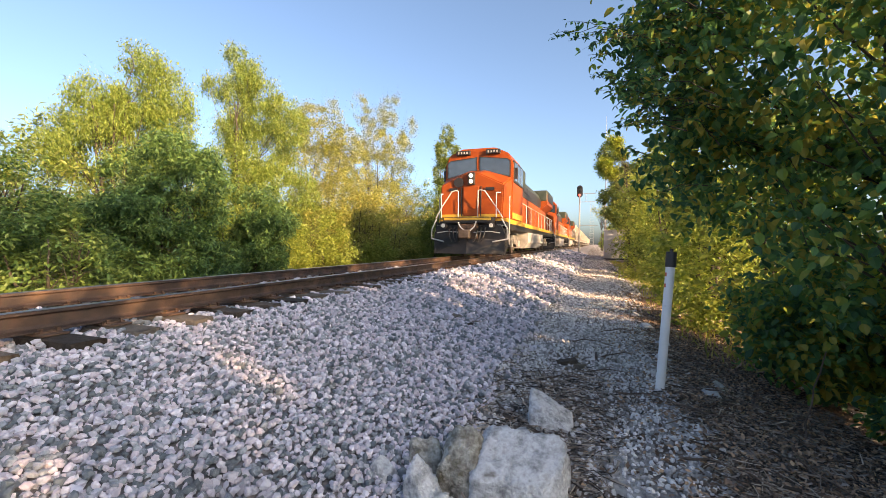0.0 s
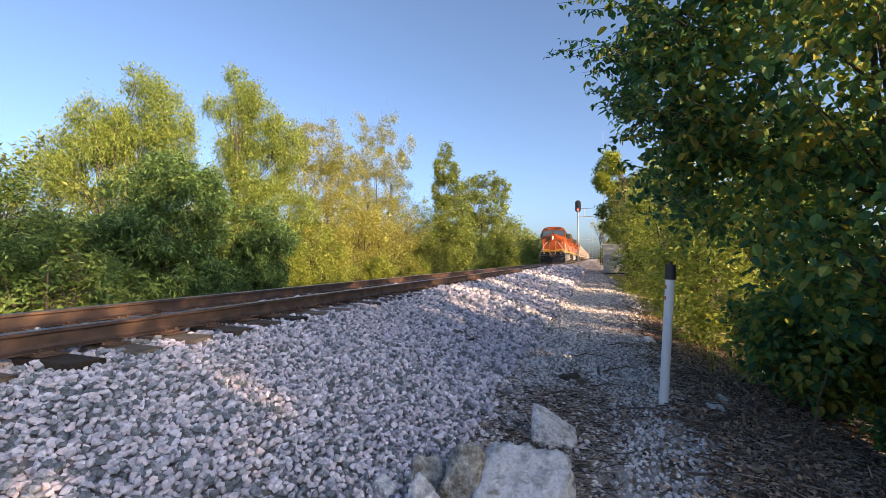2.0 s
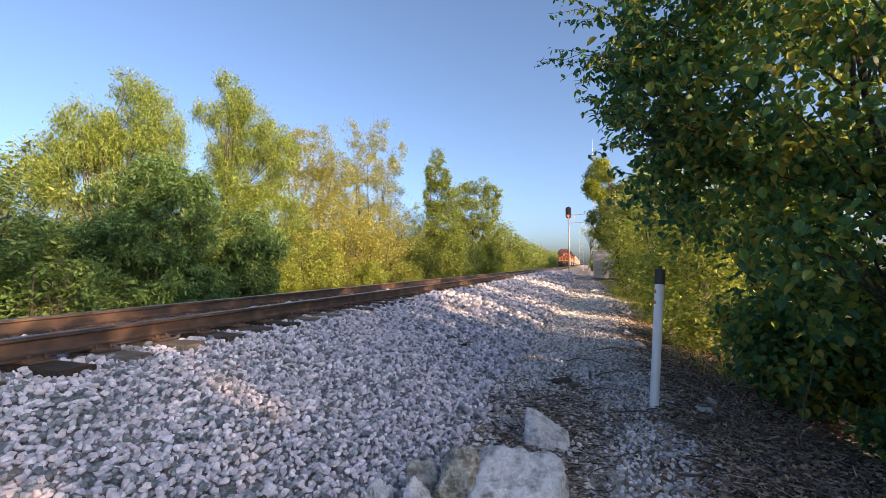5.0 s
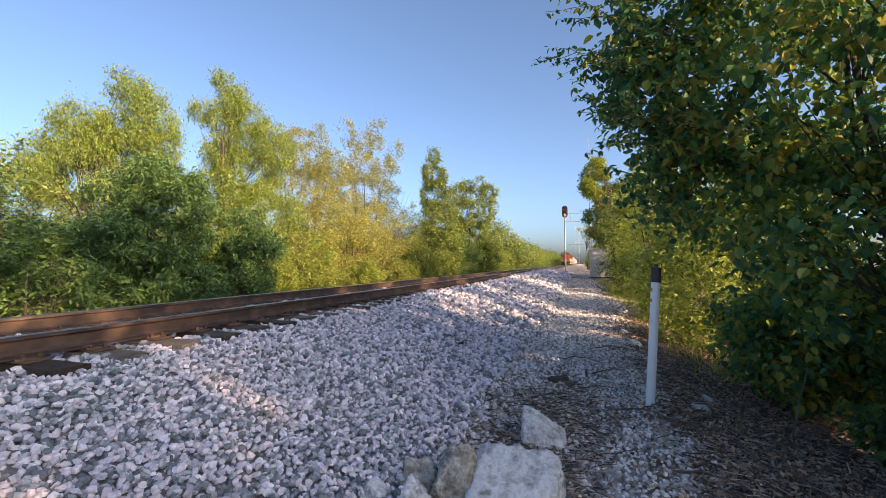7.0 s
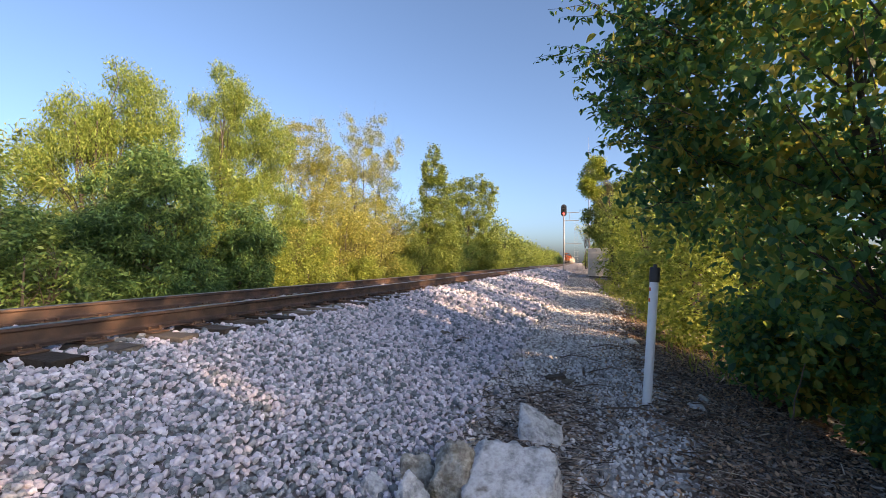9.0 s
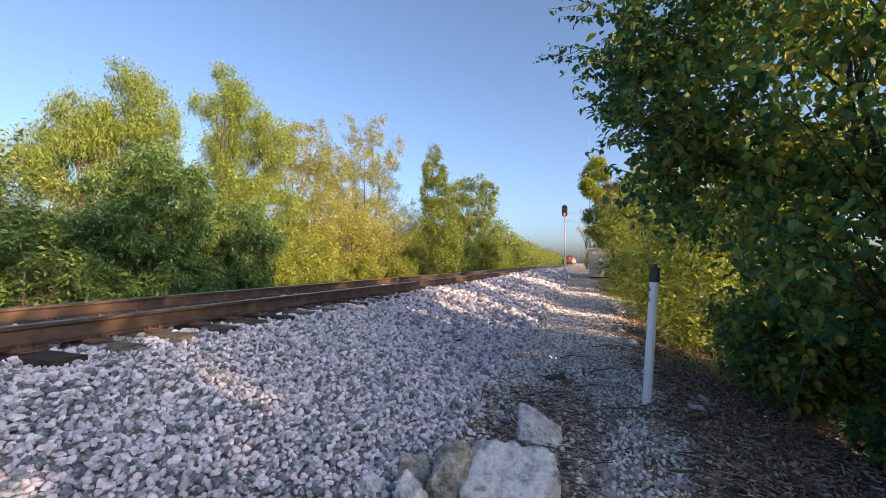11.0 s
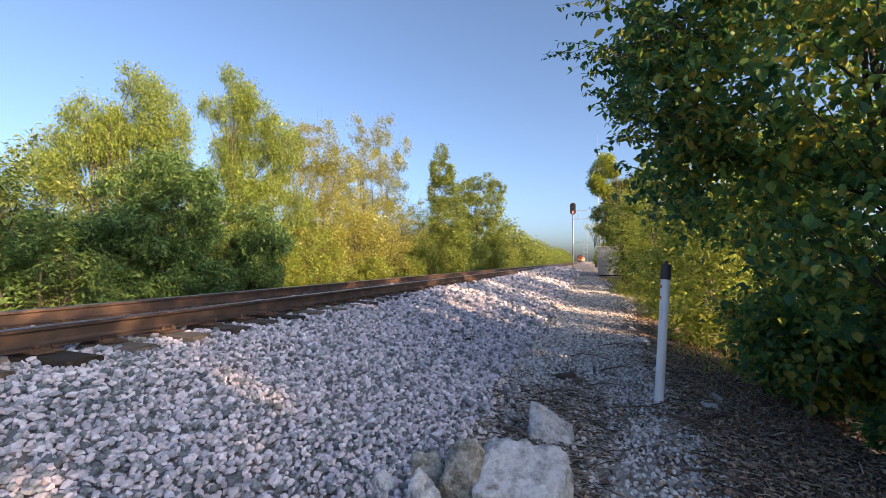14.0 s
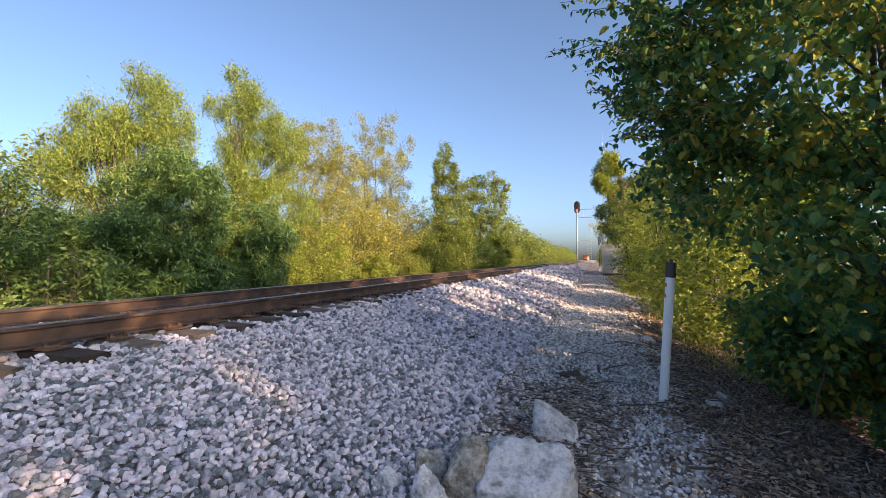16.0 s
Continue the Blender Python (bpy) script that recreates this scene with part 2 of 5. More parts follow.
# ---- ground ----
PROFILE_X = (-2500, -60, -12, -8.9, -8.2, -0.9, 1.0, 2.2, 4.0, 60, 2500)
PROFILE_Z = (-1.6, -1.6, -1.4, -1.1, -1.0, -0.76, -0.86, -1.08, -1.35, -1.4, -1.6)


def ground_z(x, y):
    z = float(np.interp(x, PROFILE_X, PROFILE_Z))
    if abs(x) < 40 and -30 < y < 120:
        z += 0.05 * noise.noise((x * 0.8, y * 0.8, 0.3)) + 0.02 * noise.noise((x * 3, y * 3, 1.3))
    return z


def make_ground():
    xs = [-2500, -600, -150, -60, -30, -20, -16] + list(np.arange(-13, 7.01, 0.22)) + [8, 10, 14, 20, 30, 60, 150, 600, 2500]
    ys = [-1500, -300, -80, -30, -15, -8, -4] + list(np.arange(-2, 20.01, 0.25)) + list(np.arange(21, 70, 1.5)) + [75, 90, 120, 180, 300, 600, 1400, 3000]
    vs = [(x, y, ground_z(x, y)) for y in ys for x in xs]
    w = len(xs)
    fs = [(j * w + i, j * w + i + 1, (j + 1) * w + i + 1, (j + 1) * w + i) for j in range(len(ys) - 1) for i in range(w - 1)]
    return tagged(raw("ground", vs, fs, SOIL, smooth=True), "dark soil and grey grit covered with dead twigs", "ground", kind="structure")


ground = make_ground()

# ---- ballast bed ----
BED_X = (-8.9, -8.3, -6.6, -6.3, -3.55, -3.3, -2.3, -1.5, -0.95, -0.55)
BED_Z = (-1.25, -1.0, -0.12, -0.07, -0.085, -0.125, -0.36, -0.57, -0.72, -0.90)


def bed_z(x, y):
    z = float(np.interp(x, BED_X, BED_Z))
    if y < 80:
        z += (0.035 if y < 10 else 0.016) * noise.noise((x * 1.3, y * 1.3, 5.0)) * (1 if x > -3.5 else 0.3)
    return z


def make_bed():
    xs = list(np.linspace(-8.9, -3.6, 14)) + list(np.linspace(-3.45, -0.55, 22))
    ys = [-300, -100, -30, -10] + list(np.arange(-4, 30, 0.25)) + list(np.arange(30, 90, 2)) + [100, 150, 300, 600, 1200]
    vs = [(x, y, bed_z(x, y)) for y in ys for x in xs]
    w = len(xs)
    fs = [(j * w + i, j * w + i + 1, (j + 1) * w + i + 1, (j + 1) * w + i) for j in range(len(ys) - 1) for i in range(w - 1)]
    return tagged(raw("ballast_bed", vs, fs, BED, smooth=True), "sloping bed of pinkish grey crushed stone", "ballast", kind="structure")


bed = make_bed()

rng = np.random.default_rng(7)
_ico = bmesh.new()
bmesh.ops.create_icosphere(_ico, subdivisions=1, radius=1.0)
ICO_V = np.array([v.co[:] for v in _ico.verts])
ICO_F = np.array([[v.index for v in f.verts] for f in _ico.faces])
_ico.free()


def rotations(n, g):
    q = g.normal(size=(n, 4))
    q /= np.linalg.norm(q, axis=1)[:, None]
    w, x, y, z = q.T
    return np.stack([np.stack([1 - 2 * (y * y + z * z), 2 * (x * y - z * w), 2 * (x * z + y * w)], 1),
                     np.stack([2 * (x * y + z * w), 1 - 2 * (x * x + z * z), 2 * (y * z - x * w)], 1),
                     np.stack([2 * (x * z - y * w), 2 * (y * z + x * w), 1 - 2 * (x * x + y * y)], 1)], 1)


def stone_shapes(centres, sizes, g, flat=0.92):
    n = len(centres)
    v = ICO_V[None] * (1 + g.uniform(-0.34, 0.22, (n, 12, 1)))
    v = v * g.uniform((0.8, 0.62, 0.55), (1.2, 1.0, 0.9), (n, 3))[:, None]
    v = np.einsum("nij,nkj->nki", rotations(n, g), v) * sizes[:, None, None]
    v[:, :, 2] *= flat
    v += centres[:, None]
    f = (ICO_F[None] + 12 * np.arange(n)[:, None, None]).reshape(-1, 3)
    return v.reshape(-1, 3), f


def scatter(x0, x1, y0, y1, step, g):
    xs, ys = np.arange(x0, x1, step), np.arange(y0, y1, step)
    p = np.stack(np.meshgrid(xs, ys), -1).reshape(-1, 2)
    return p + g.uniform(-0.5, 0.5, p.shape) * step


def ballast_points(x0, x1, y0, y1, step, g, height):
    p = scatter(x0, x1, y0, y1, step, g)
    s = step * g.uniform(0.5, 1.08, len(p))
    z = np.array([height(*q) for q in p]) + 0.002 + s * g.uniform(0.0, 1.4, len(p))
    return np.column_stack([p, z]), s


def make_stones():
    sets = [ballast_points(-3.75, -0.75, -5.0, 0.2, 0.065, rng, bed_z),
            ballast_points(-6.2, -4.35, -3.0, 12.0, 0.08, rng, bed_z),
            ballast_points(-3.75, -0.75, 0.2, 3.6, 0.031, rng, bed_z),
            ballast_points(-3.75, -0.75, 3.6, 6.0, 0.037, rng, bed_z),
            ballast_points(-3.75, -0.75, 6.0, 9.0, 0.044, rng, bed_z),
            ballast_points(-3.75, -0.75, 9.0, 24.0, 0.074, rng, bed_z),
            ballast_points(-4.35, -3.75, 0.3, 14.0, 0.044, rng, bed_z),
            ballast_points(-3.75, -0.8, 24.0, 60.0, 0.13, rng, bed_z)]
    c, s = np.concatenate([q[0] for q in sets]), np.concatenate([q[1] for q in sets])
    # ragged foot of the slope
    edge = -0.95 + 0.35 * np.array([noise.noise((0.0, y * 0.9, 2.0)) for y in c[:, 1]])
    keep = (c[:, 0] < edge) | (rng.random(len(c)) < 0.12)
    c, s = c[keep], s[keep]
    beside = c[:, 0] < -3.56
    gap = np.abs((c[:, 1] - TIE_Y0 + TIE_STEP / 2) % TIE_STEP - TIE_STEP / 2)
    keep = ~beside | (gap > 0.125) | (rng.random(len(c)) < 0.06)
    c, s, beside = c[keep], s[keep], beside[keep]
    c[beside, 2] += 0.006
    c[c[:, 0] < -4.3, 2] -= 0.03
    clear = np.abs(np.abs(c[:, 0] - TRACK_X) - GAUGE / 2) > 0.10
    c, s = c[clear], s[clear]
    near = (c[:, 0] > -1.9) & (c[:, 0] < -1.2) & (c[:, 1] > 1.4) & (c[:, 1] < 1.95)
    idx = np.flatnonzero(near)[:300]
    shapes = []
    for k in range(12):
        v, f = stone_shapes(np.zeros((1, 3)), np.ones(1), rng)
        me = bpy.data.meshes.new("stone")
        me.from_pydata(v.tolist(), [], f.tolist())
        me.materials.append(STONE_ONE)
        shapes.append(me)
    for k, i in enumerate(idx):
        ob = new("stone", shapes[k % 12])
        ob.parent = bed
        ob.matrix_basis = pose(*c[i], 0, 0, float(rng.uniform(0, 360))) @ Matrix.Scale(float(s[i]), 4)
    rest = np.ones(len(c), bool)
    rest[idx] = False
    v, f = stone_shapes(c[rest], s[rest], rng)
    tagged(raw("ballast_stones", v, f, STONE, bed), kind="stuff")


# ---- railway track ----
TRACK_X, GAUGE = -4.88, 1.51
TIE_STEP, TIE_Y0 = 0.503, 1.63
track = thing("railway_track", TRACK_X, 0, 0, "rusty steel rails spiked to weathered wooden ties", "railway track", kind="structure")


def make_rails():
    half = [(0.075, 0.0), (0.075, 0.012), (0.022, 0.028), (0.0085, 0.05), (0.0085, 0.125), (0.020, 0.137), (0.037, 0.143), (0.037, 0.168)]
    for side in (-1, 1):
        out = [(x, z) for x, z in half] + [(-x, z) for x, z in half[::-1]]
        bm = bmesh.new()
        prism(bm, out, -200, 1200)
        rail = part("rail", bm, RAIL_SIDE, track, "rusty brown steel rail")
        rail.location = (side * GAUGE / 2, 0, 0.026)
        bm = bmesh.new()
        prism(bm, [(-0.034, 0.165), (0.034, 0.165), (0.034, 0.170), (0.026, 0.1745), (-0.026, 0.1745), (-0.034, 0.170)], -200, 1200)
        part("running_surface", bm, RAIL_TOP, rail, "polished steel running surface")


def make_ties():
    shapes = []
    for k in range(5):
        bm = boxed(-1.295, 1.295, -0.115, 0.115, -0.16, 0.0, bevel=0.012)
        bmesh.ops.subdivide_edges(bm, edges=[e for e in bm.edges if e.calc_length() > 1.0], cuts=5)
        for v in bm.verts:
            v.co += Vector((rng.uniform(-0.02, 0.02) * (abs(v.co.x) > 1.2), rng.uniform(-0.012, 0.012), rng.uniform(-0.008, 0.004)))
        me = bpy.data.meshes.new("tie")
        bm.to_mesh(me)
        bm.free()
        me.materials.append(TIE)
        shapes.append(me)
    bm = boxed(-0.19, 0.19, -0.095, 0.095, 0.0, 0.016, bevel=0.004)
    box(bm, -0.10, -0.077, -0.09, 0.09, 0.016, 0.03)
    box(bm, 0.077, 0.10, -0.09, 0.09, 0.016, 0.03)
    plate = bpy.data.meshes.new("tie_plate")
    bm.to_mesh(plate)
    bm.free()
    plate.materials.append(PLATE)
    bm = bmesh.new()
    for sx in (-0.105, 0.105):
        for sy in (-0.055, 0.055):
            box(bm, sx - 0.009, sx + 0.009, sy - 0.009, sy + 0.009, 0.015, 0.045)
            box(bm, sx - 0.018, sx + 0.018, sy - 0.016, sy + 0.016, 0.045, 0.058, bevel=0.005)
    spike = bpy.data.meshes.new("spikes")
    bm.to_mesh(spike)
    bm.free()
    spike.materials.append(PLATE)
    far = bmesh.new()
    for i in range(-60, 700):
        y = TIE_Y0 + i * TIE_STEP + float(rng.uniform(-0.03, 0.03))
        skew, push = float(rng.uniform(-1.6, 1.6)), float(rng.uniform(-0.05, 0.05))
        if 0 <= i + 8 < 300:
            tie = new("tie", shapes[int(rng.integers(5))])
            tie.parent = track
            tie.matrix_basis = pose(push, y, float(rng.uniform(-0.012, 0.0)), 0, 0, skew)
            if i < 60:
                for side in (-1, 1):
                    p = new("tie_plate", plate)
                    p.parent = tie
                    p.matrix_basis = pose(side * GAUGE / 2 - push, 0, 0.004)
                    q = new("spikes", spike)
                    q.parent = tie
                    q.matrix_basis = pose(side * GAUGE / 2 - push, 0, 0.004, 0, 0, float(rng.uniform(-3, 3)))
        else:
            box(far, -1.295 + push, 1.295 + push, y - 0.115, y + 0.115, -0.16, 0.0)
    tagged(part("distant_ties", far, TIE, track), kind="stuff")


make_rails()


# ---- plants ----
def leaf_arrays(points, size, g, droop=0.3, slim=0.5, oval=False):
    """Folded leaves at the points. slim: width over length."""
    n = len(points)
    s = size * g.uniform(0.6, 1.25, n)
    yaw = g.uniform(0, 2 * np.pi, n)
    down = g.normal(-droop, 0.45, n)
    d = np.stack([np.cos(yaw) * np.cos(down), np.sin(yaw) * np.cos(down), np.sin(down)], 1)
    up = np.tile([0.0, 0.0, 1.0], (n, 1)) + g.normal(0, 0.45, (n, 3))
    side = np.cross(d, up)
    side /= np.linalg.norm(side, axis=1)[:, None] + 1e-9
    nrm = np.cross(side, d)
    L, W = s[:, None], (s * slim * 0.5)[:, None]
    if oval:
        rows = [(0.0, 0.0, 0.0), (0.18, 0.72, 0.30), (0.46, 1.0, 0.36), (0.78, 0.62, 0.12), (1.0, 0.0, -0.30), (0.78, -0.62, 0.12), (0.46, -1.0, 0.36), (0.18, -0.72, 0.30)]
        v = np.stack([points + d * L * a + side * W * b + nrm * W * c for a, b, c in rows], 1)
        f = np.array([[0, 1, 2, 3, 4], [0, 4, 5, 6, 7]])
        return v.reshape(-1, 3), (f[None] + 8 * np.arange(n)[:, None, None]).reshape(-1, 5)
    v = np.stack([points, points + d * L * 0.45 + side * W + nrm * W * 0.3, points + d * L, points + d * L * 0.45 - side * W + nrm * W * 0.3], 1)
    f = np.array([[0, 1, 2], [0, 2, 3]])
    return v.reshape(-1, 3), (f[None] + 4 * np.arange(n)[:, None, None]).reshape(-1, 3)


def limb(bm, a, b, r0, r1, g, bend=0.15, steps=4, sides=6):
    a, b = Vector(a), Vector(b)
    ln = (b - a).length
    pts = [a.lerp(b, i / steps) + Vector(g.normal(0, abs(bend) * ln * 0.25, 3)) * math.sin(math.pi * i / steps) + Vector((0, 0, bend * ln * math.sin(math.pi * i / steps))) for i in range(steps + 1)]
    rings = []
    for i, p in enumerate(pts):
        t = (pts[min(i + 1, steps)] - pts[max(i - 1, 0)]).normalized()
        u = t.orthogonal().normalized()
        w = t.cross(u)
        r = r0 + (r1 - r0) * i / steps
        rings.append([bm.verts.new(p + (u * math.cos(k * 2 * math.pi / sides) + w * math.sin(k * 2 * math.pi / sides)) * r) for k in range(sides)])
    for p, q in zip(rings, rings[1:]):
        for k in range(sides):
            bm.faces.new((p[k], p[(k + 1) % sides], q[(k + 1) % sides], q[k]))
    bm.faces.new(rings[-1])
    return pts


def plant(name, label, category, x, y, height, radius, leaves, leaf, size, seed, z0=None, clumps=60, trunk=0.12, low=0.1,
          droop=0.3, slim=0.5, hang=0.0, spread=0.45, tall=1.0, stems=1, oval=False, group="", lobes=None, twigs=0, reach=0.9, fine=0.5):
    """A plant of tapered stems, limbs and leaf clumps. lobes: (x, y, z, rx, ry, rz) ellipsoids in its space that hold the clumps."""
    g = np.random.default_rng(seed)
    leaves, size = int(leaves * fine), size * fine ** -0.4
    z0 = ground_z(x, y) - 0.05 if z0 is None else z0
    ob = thing(name, x, y, z0, label, category, group)
    if lobes is None:
        lobes = []
        for k in range(7):
            h = low + (1 - low) * (k + 0.5) / 7
            r = radius * (math.sin(math.pi * min(0.97, (0.16 + 0.84 * h) ** tall)) ** 0.6)
            a = g.uniform(0, 6.28)
            off = radius * 0.35 * g.random() * (1 - 0.5 * h)
            lobes.append((math.cos(a) * off, math.sin(a) * off, h * height * 0.93, r * 0.8, r * 0.8, height * 0.13))
    vol = np.array([l[3] * l[4] * l[5] for l in lobes]) ** 0.7
    pick = g.choice(len(lobes), clumps, p=vol / vol.sum())
    u = g.normal(size=(clumps, 3))
    u /= np.linalg.norm(u, axis=1)[:, None]
    u *= g.uniform(0.35, 1.0, (clumps, 1)) ** 0.5
    la = np.array(lobes)
    centre = la[pick, :3] + u * la[pick, 3:]
    centre[:, 2] = np.maximum(centre[:, 2], 0.15)
    bm = bmesh.new()
    tops = []
    for s in range(stems):
        a = g.uniform(0, 6.28)
        base = Vector((math.cos(a), math.sin(a), 0)) * (0.0 if stems == 1 else 0.12 * radius)
        top = Vector((math.cos(a) * radius * (0.1 if stems == 1 else 0.45), math.sin(a) * radius * (0.1 if stems == 1 else 0.45), height * (0.86 if stems == 1 else 0.72)))
        tops.append(limb(bm, base, top, trunk, trunk * 0.22, g, 0.04, 7, 8))
    for c in centre[:: max(1, clumps // 55)]:
        pts = tops[int(g.integers(stems))]
        i = max(1, min(6, int(7 * (c[2] / height) * 0.85)))
        limb(bm, pts[i], c, trunk * 0.26, trunk * 0.04, g, float(g.uniform(-0.12, 0.28)), 4, 4)
    for k in range(twigs):
        c = Vector(centre[int(g.integers(clumps))])
        out = Vector((c.x, c.y, abs(c.z - height * 0.4) + 0.4 * height)).normalized()
        limb(bm, c, c + out * radius * float(g.uniform(0.25, 0.6)), trunk * 0.08, trunk * 0.03, g, 0.05, 3, 4)
    part("trunk", bm, BARK, ob, smooth=True)
    which = g.integers(0, clumps, leaves)
    sp = spread * radius * g.uniform(0.5, 1.2, clumps)
    p = centre[which] + np.clip(g.normal(0, 0.42, (leaves, 3)), -1, 1) * sp[which][:, None]
    # clumps reach outwards and up from the middle of the plant
    axis = np.column_stack([centre[:, 0] * 0.25, centre[:, 1] * 0.25, np.minimum(centre[:, 2] * 0.8, height * 0.55)])
    away = centre - axis + g.normal(0, 0.15 * radius, centre.shape)
    away /= np.linalg.norm(away, axis=1)[:, None] + 1e-6
    p += away[which] * (np.minimum(np.abs(g.normal(0, 0.5, leaves)), 0.9) * sp[which] * reach)[:, None]
    if hang:
        p[:, 2] -= g.uniform(0, hang, leaves)
    p[:, 2] = np.maximum(p[:, 2], 0.08)
    v, f = leaf_arrays(p, size, g, droop, slim, oval)
    raw("crown", v, f, leaf, ob)
    return ob


# left side of the track
def across(x, y, z0, lobes, deep=0.9, inset=0.0):
    """Lobes given across the line of sight from the gravel: (across, height over the rails, half width, half height)."""
    return [(a * 0.95, a * 0.31, h - z0, (w - inset) * 0.95, (w - inset) * deep, v - inset) for a, h, w, v in lobes]


def make_left_trees():
    W = dict(fine=1.0, leaf=WILLOW_LEAF, droop=0.8, slim=0.34, hang=0.5, stems=3, trunk=0.11, z0=-1.5)
    plant("willow_tree", "tall yellow-green willow with hanging narrow leaves", "tree", -19, 12.4, 10.6, 3.4, 92000, size=0.142, seed=11, clumps=1300, spread=0.12, reach=0.5,
          lobes=across(-19, 12.4, -1.5, [(0.85, 8.46, 0.95, 0.7), (1.3, 7.9, 1.0, 0.8), (1.7, 7.2, 1.25, 1.0), (-3.4, 4.9, 1.2, 0.9), (-1.0, 7.1, 1.35, 0.85), (0.4, 6.5, 1.8, 0.9), (-2.5, 5.65, 1.3, 0.85), (2.4, 6.0, 0.85, 1.1),
                                           (0.4, 5.6, 2.3, 1.1), (-0.9, 6.2, 1.5, 0.9), (-0.4, 4.55, 2.9, 1.35), (1.8, 3.5, 2.2, 1.5), (-2.5, 2.9, 2.2, 1.5), (0, 1.4, 3.6, 1.6)]), **W)
    plant("willow_tree", "slender yellow-green willow leaning over smaller shrubs", "tree", -19, 19.2, 13.6, 3.3, 86000, size=0.152, seed=12, clumps=1200, spread=0.13, reach=0.5,
          lobes=across(-19, 19.2, -1.5, [(-0.5, 11.5, 0.75, 0.85), (-1.6, 9.9, 0.95, 0.55), (-0.1, 10.0, 1.0, 0.85), (0.25, 10.6, 0.75, 0.8), (-0.7, 9.2, 1.1, 0.8), (0.95, 9.35, 1.25, 0.95), (1.1, 7.8, 1.6, 1.2), (2.6, 7.5, 1.2, 1.0), (-0.6, 7.2, 1.2, 1.1), (1.95, 8.2, 1.3, 1.15), (-0.2, 8.2, 0.9, 0.8),
                                           (0.8, 6.2, 2.3, 1.5), (-0.8, 4.9, 2.0, 1.6), (1.8, 3.6, 2.6, 2.0), (-1.0, 2.2, 2.6, 1.9)]), **W)
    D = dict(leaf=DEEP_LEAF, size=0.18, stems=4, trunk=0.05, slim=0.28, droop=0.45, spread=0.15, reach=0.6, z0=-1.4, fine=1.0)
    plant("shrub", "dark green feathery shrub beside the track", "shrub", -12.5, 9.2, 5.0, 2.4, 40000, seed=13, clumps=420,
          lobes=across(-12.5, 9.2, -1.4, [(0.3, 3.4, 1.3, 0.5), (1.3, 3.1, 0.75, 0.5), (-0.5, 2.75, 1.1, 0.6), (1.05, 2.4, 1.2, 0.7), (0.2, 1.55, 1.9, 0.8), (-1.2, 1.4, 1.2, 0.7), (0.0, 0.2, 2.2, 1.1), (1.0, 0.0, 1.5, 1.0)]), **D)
    plant("shrub", "low dark green feathery shrub with reddish dead twigs", "shrub", -12.0, 12.0, 4.0, 1.9, 20000, seed=15, clumps=260, twigs=14,
          lobes=across(-12, 12, -1.4, [(0.65, 2.1, 0.85, 0.6), (0.95, 1.35, 0.95, 0.7), (0.4, 1.0, 0.9, 0.7), (0.6, 0.1, 1.1, 0.8)]), **D)
    # Added for a sunlit patch of foliage; its light leaf colour carries the sun.
    plant("shrub", "shrub coloured yellow-green as if sunlit, between darker ones", "shrub", -12.5, 11.0, 4.2, 1.3, 16000, leaf=LIT_OLIVE_LEAF, size=0.12, slim=0.45, fine=0.8, seed=48, clumps=180, low=0.02, stems=4, trunk=0.04, spread=0.2)
    plant("shrub", "grey-green shrub with bare twigs beside the track", "shrub", -14, 5.6, 5.0, 2.6, 34000, leaf=DARK_LEAF, size=0.13, fine=0.75, seed=14, clumps=160, low=0.02, stems=4, trunk=0.06, slim=0.4, spread=0.2, twigs=40)
    plant("tree", "golden-leaved thinning tree with visible branches", "tree", -17, 23.4, 11.4, 3.2, 58000, leaf=GOLD_LEAF, size=0.142, fine=1.0, seed=16, clumps=900, stems=4, trunk=0.08, slim=0.45, reach=0.6, spread=0.14, twigs=60, z0=-1.5,
          lobes=across(-17, 23.4, -1.5, [(-1.0, 9.0, 0.95, 0.8), (0.7, 9.2, 1.05, 0.8), (0.0, 7.5, 2.05, 1.1), (1.65, 6.9, 1.5, 1.3), (-0.6, 5.4, 2.8, 1.7), (0.9, 3.2, 3.3, 2.0), (0, 1.2, 3.4, 1.8)]))
    plant("tree", "golden thinning tree with bare upper branches", "tree", -18, 34.0, 15.2, 4.2, 54000, leaf=GOLD_LEAF, size=0.158, fine=1.0, seed=17, clumps=900, stems=6, trunk=0.08, slim=0.45, reach=0.8, spread=0.12, twigs=220, z0=-1.5,
          lobes=across(-18, 34, -1.5, [(-2.0, 12.6, 0.8, 1.4), (-0.6, 11.5, 1.3, 1.5), (0.85, 12.4, 1.0, 1.4), (2.35, 10.5, 0.95, 1.45), (-0.1, 9.2, 2.8, 1.5), (-0.8, 7.2, 3.8, 2.0), (0.2, 4.1, 4.1, 2.5), (0.2, 1.6, 4.2, 2.2)]))
    plant("tree", "narrow green tree with an open top", "tree", -12, 33.2, 11.6, 2.2, 40000, leaf=LIT_GREEN_LEAF, size=0.185, fine=0.9, seed=18, clumps=640, stems=1, trunk=0.1, reach=0.6, spread=0.17, z0=-1.4,
          lobes=across(-12, 33.2, -1.4, [(0.35, 9.7, 0.5, 0.95), (0.4, 8.1, 1.05, 1.05), (0.65, 6.4, 1.35, 1.4), (0.9, 4.3, 1.8, 1.65), (0.9, 1.9, 2.35, 1.65), (0.4, 0.4, 2.3, 1.3)], inset=-0.15))
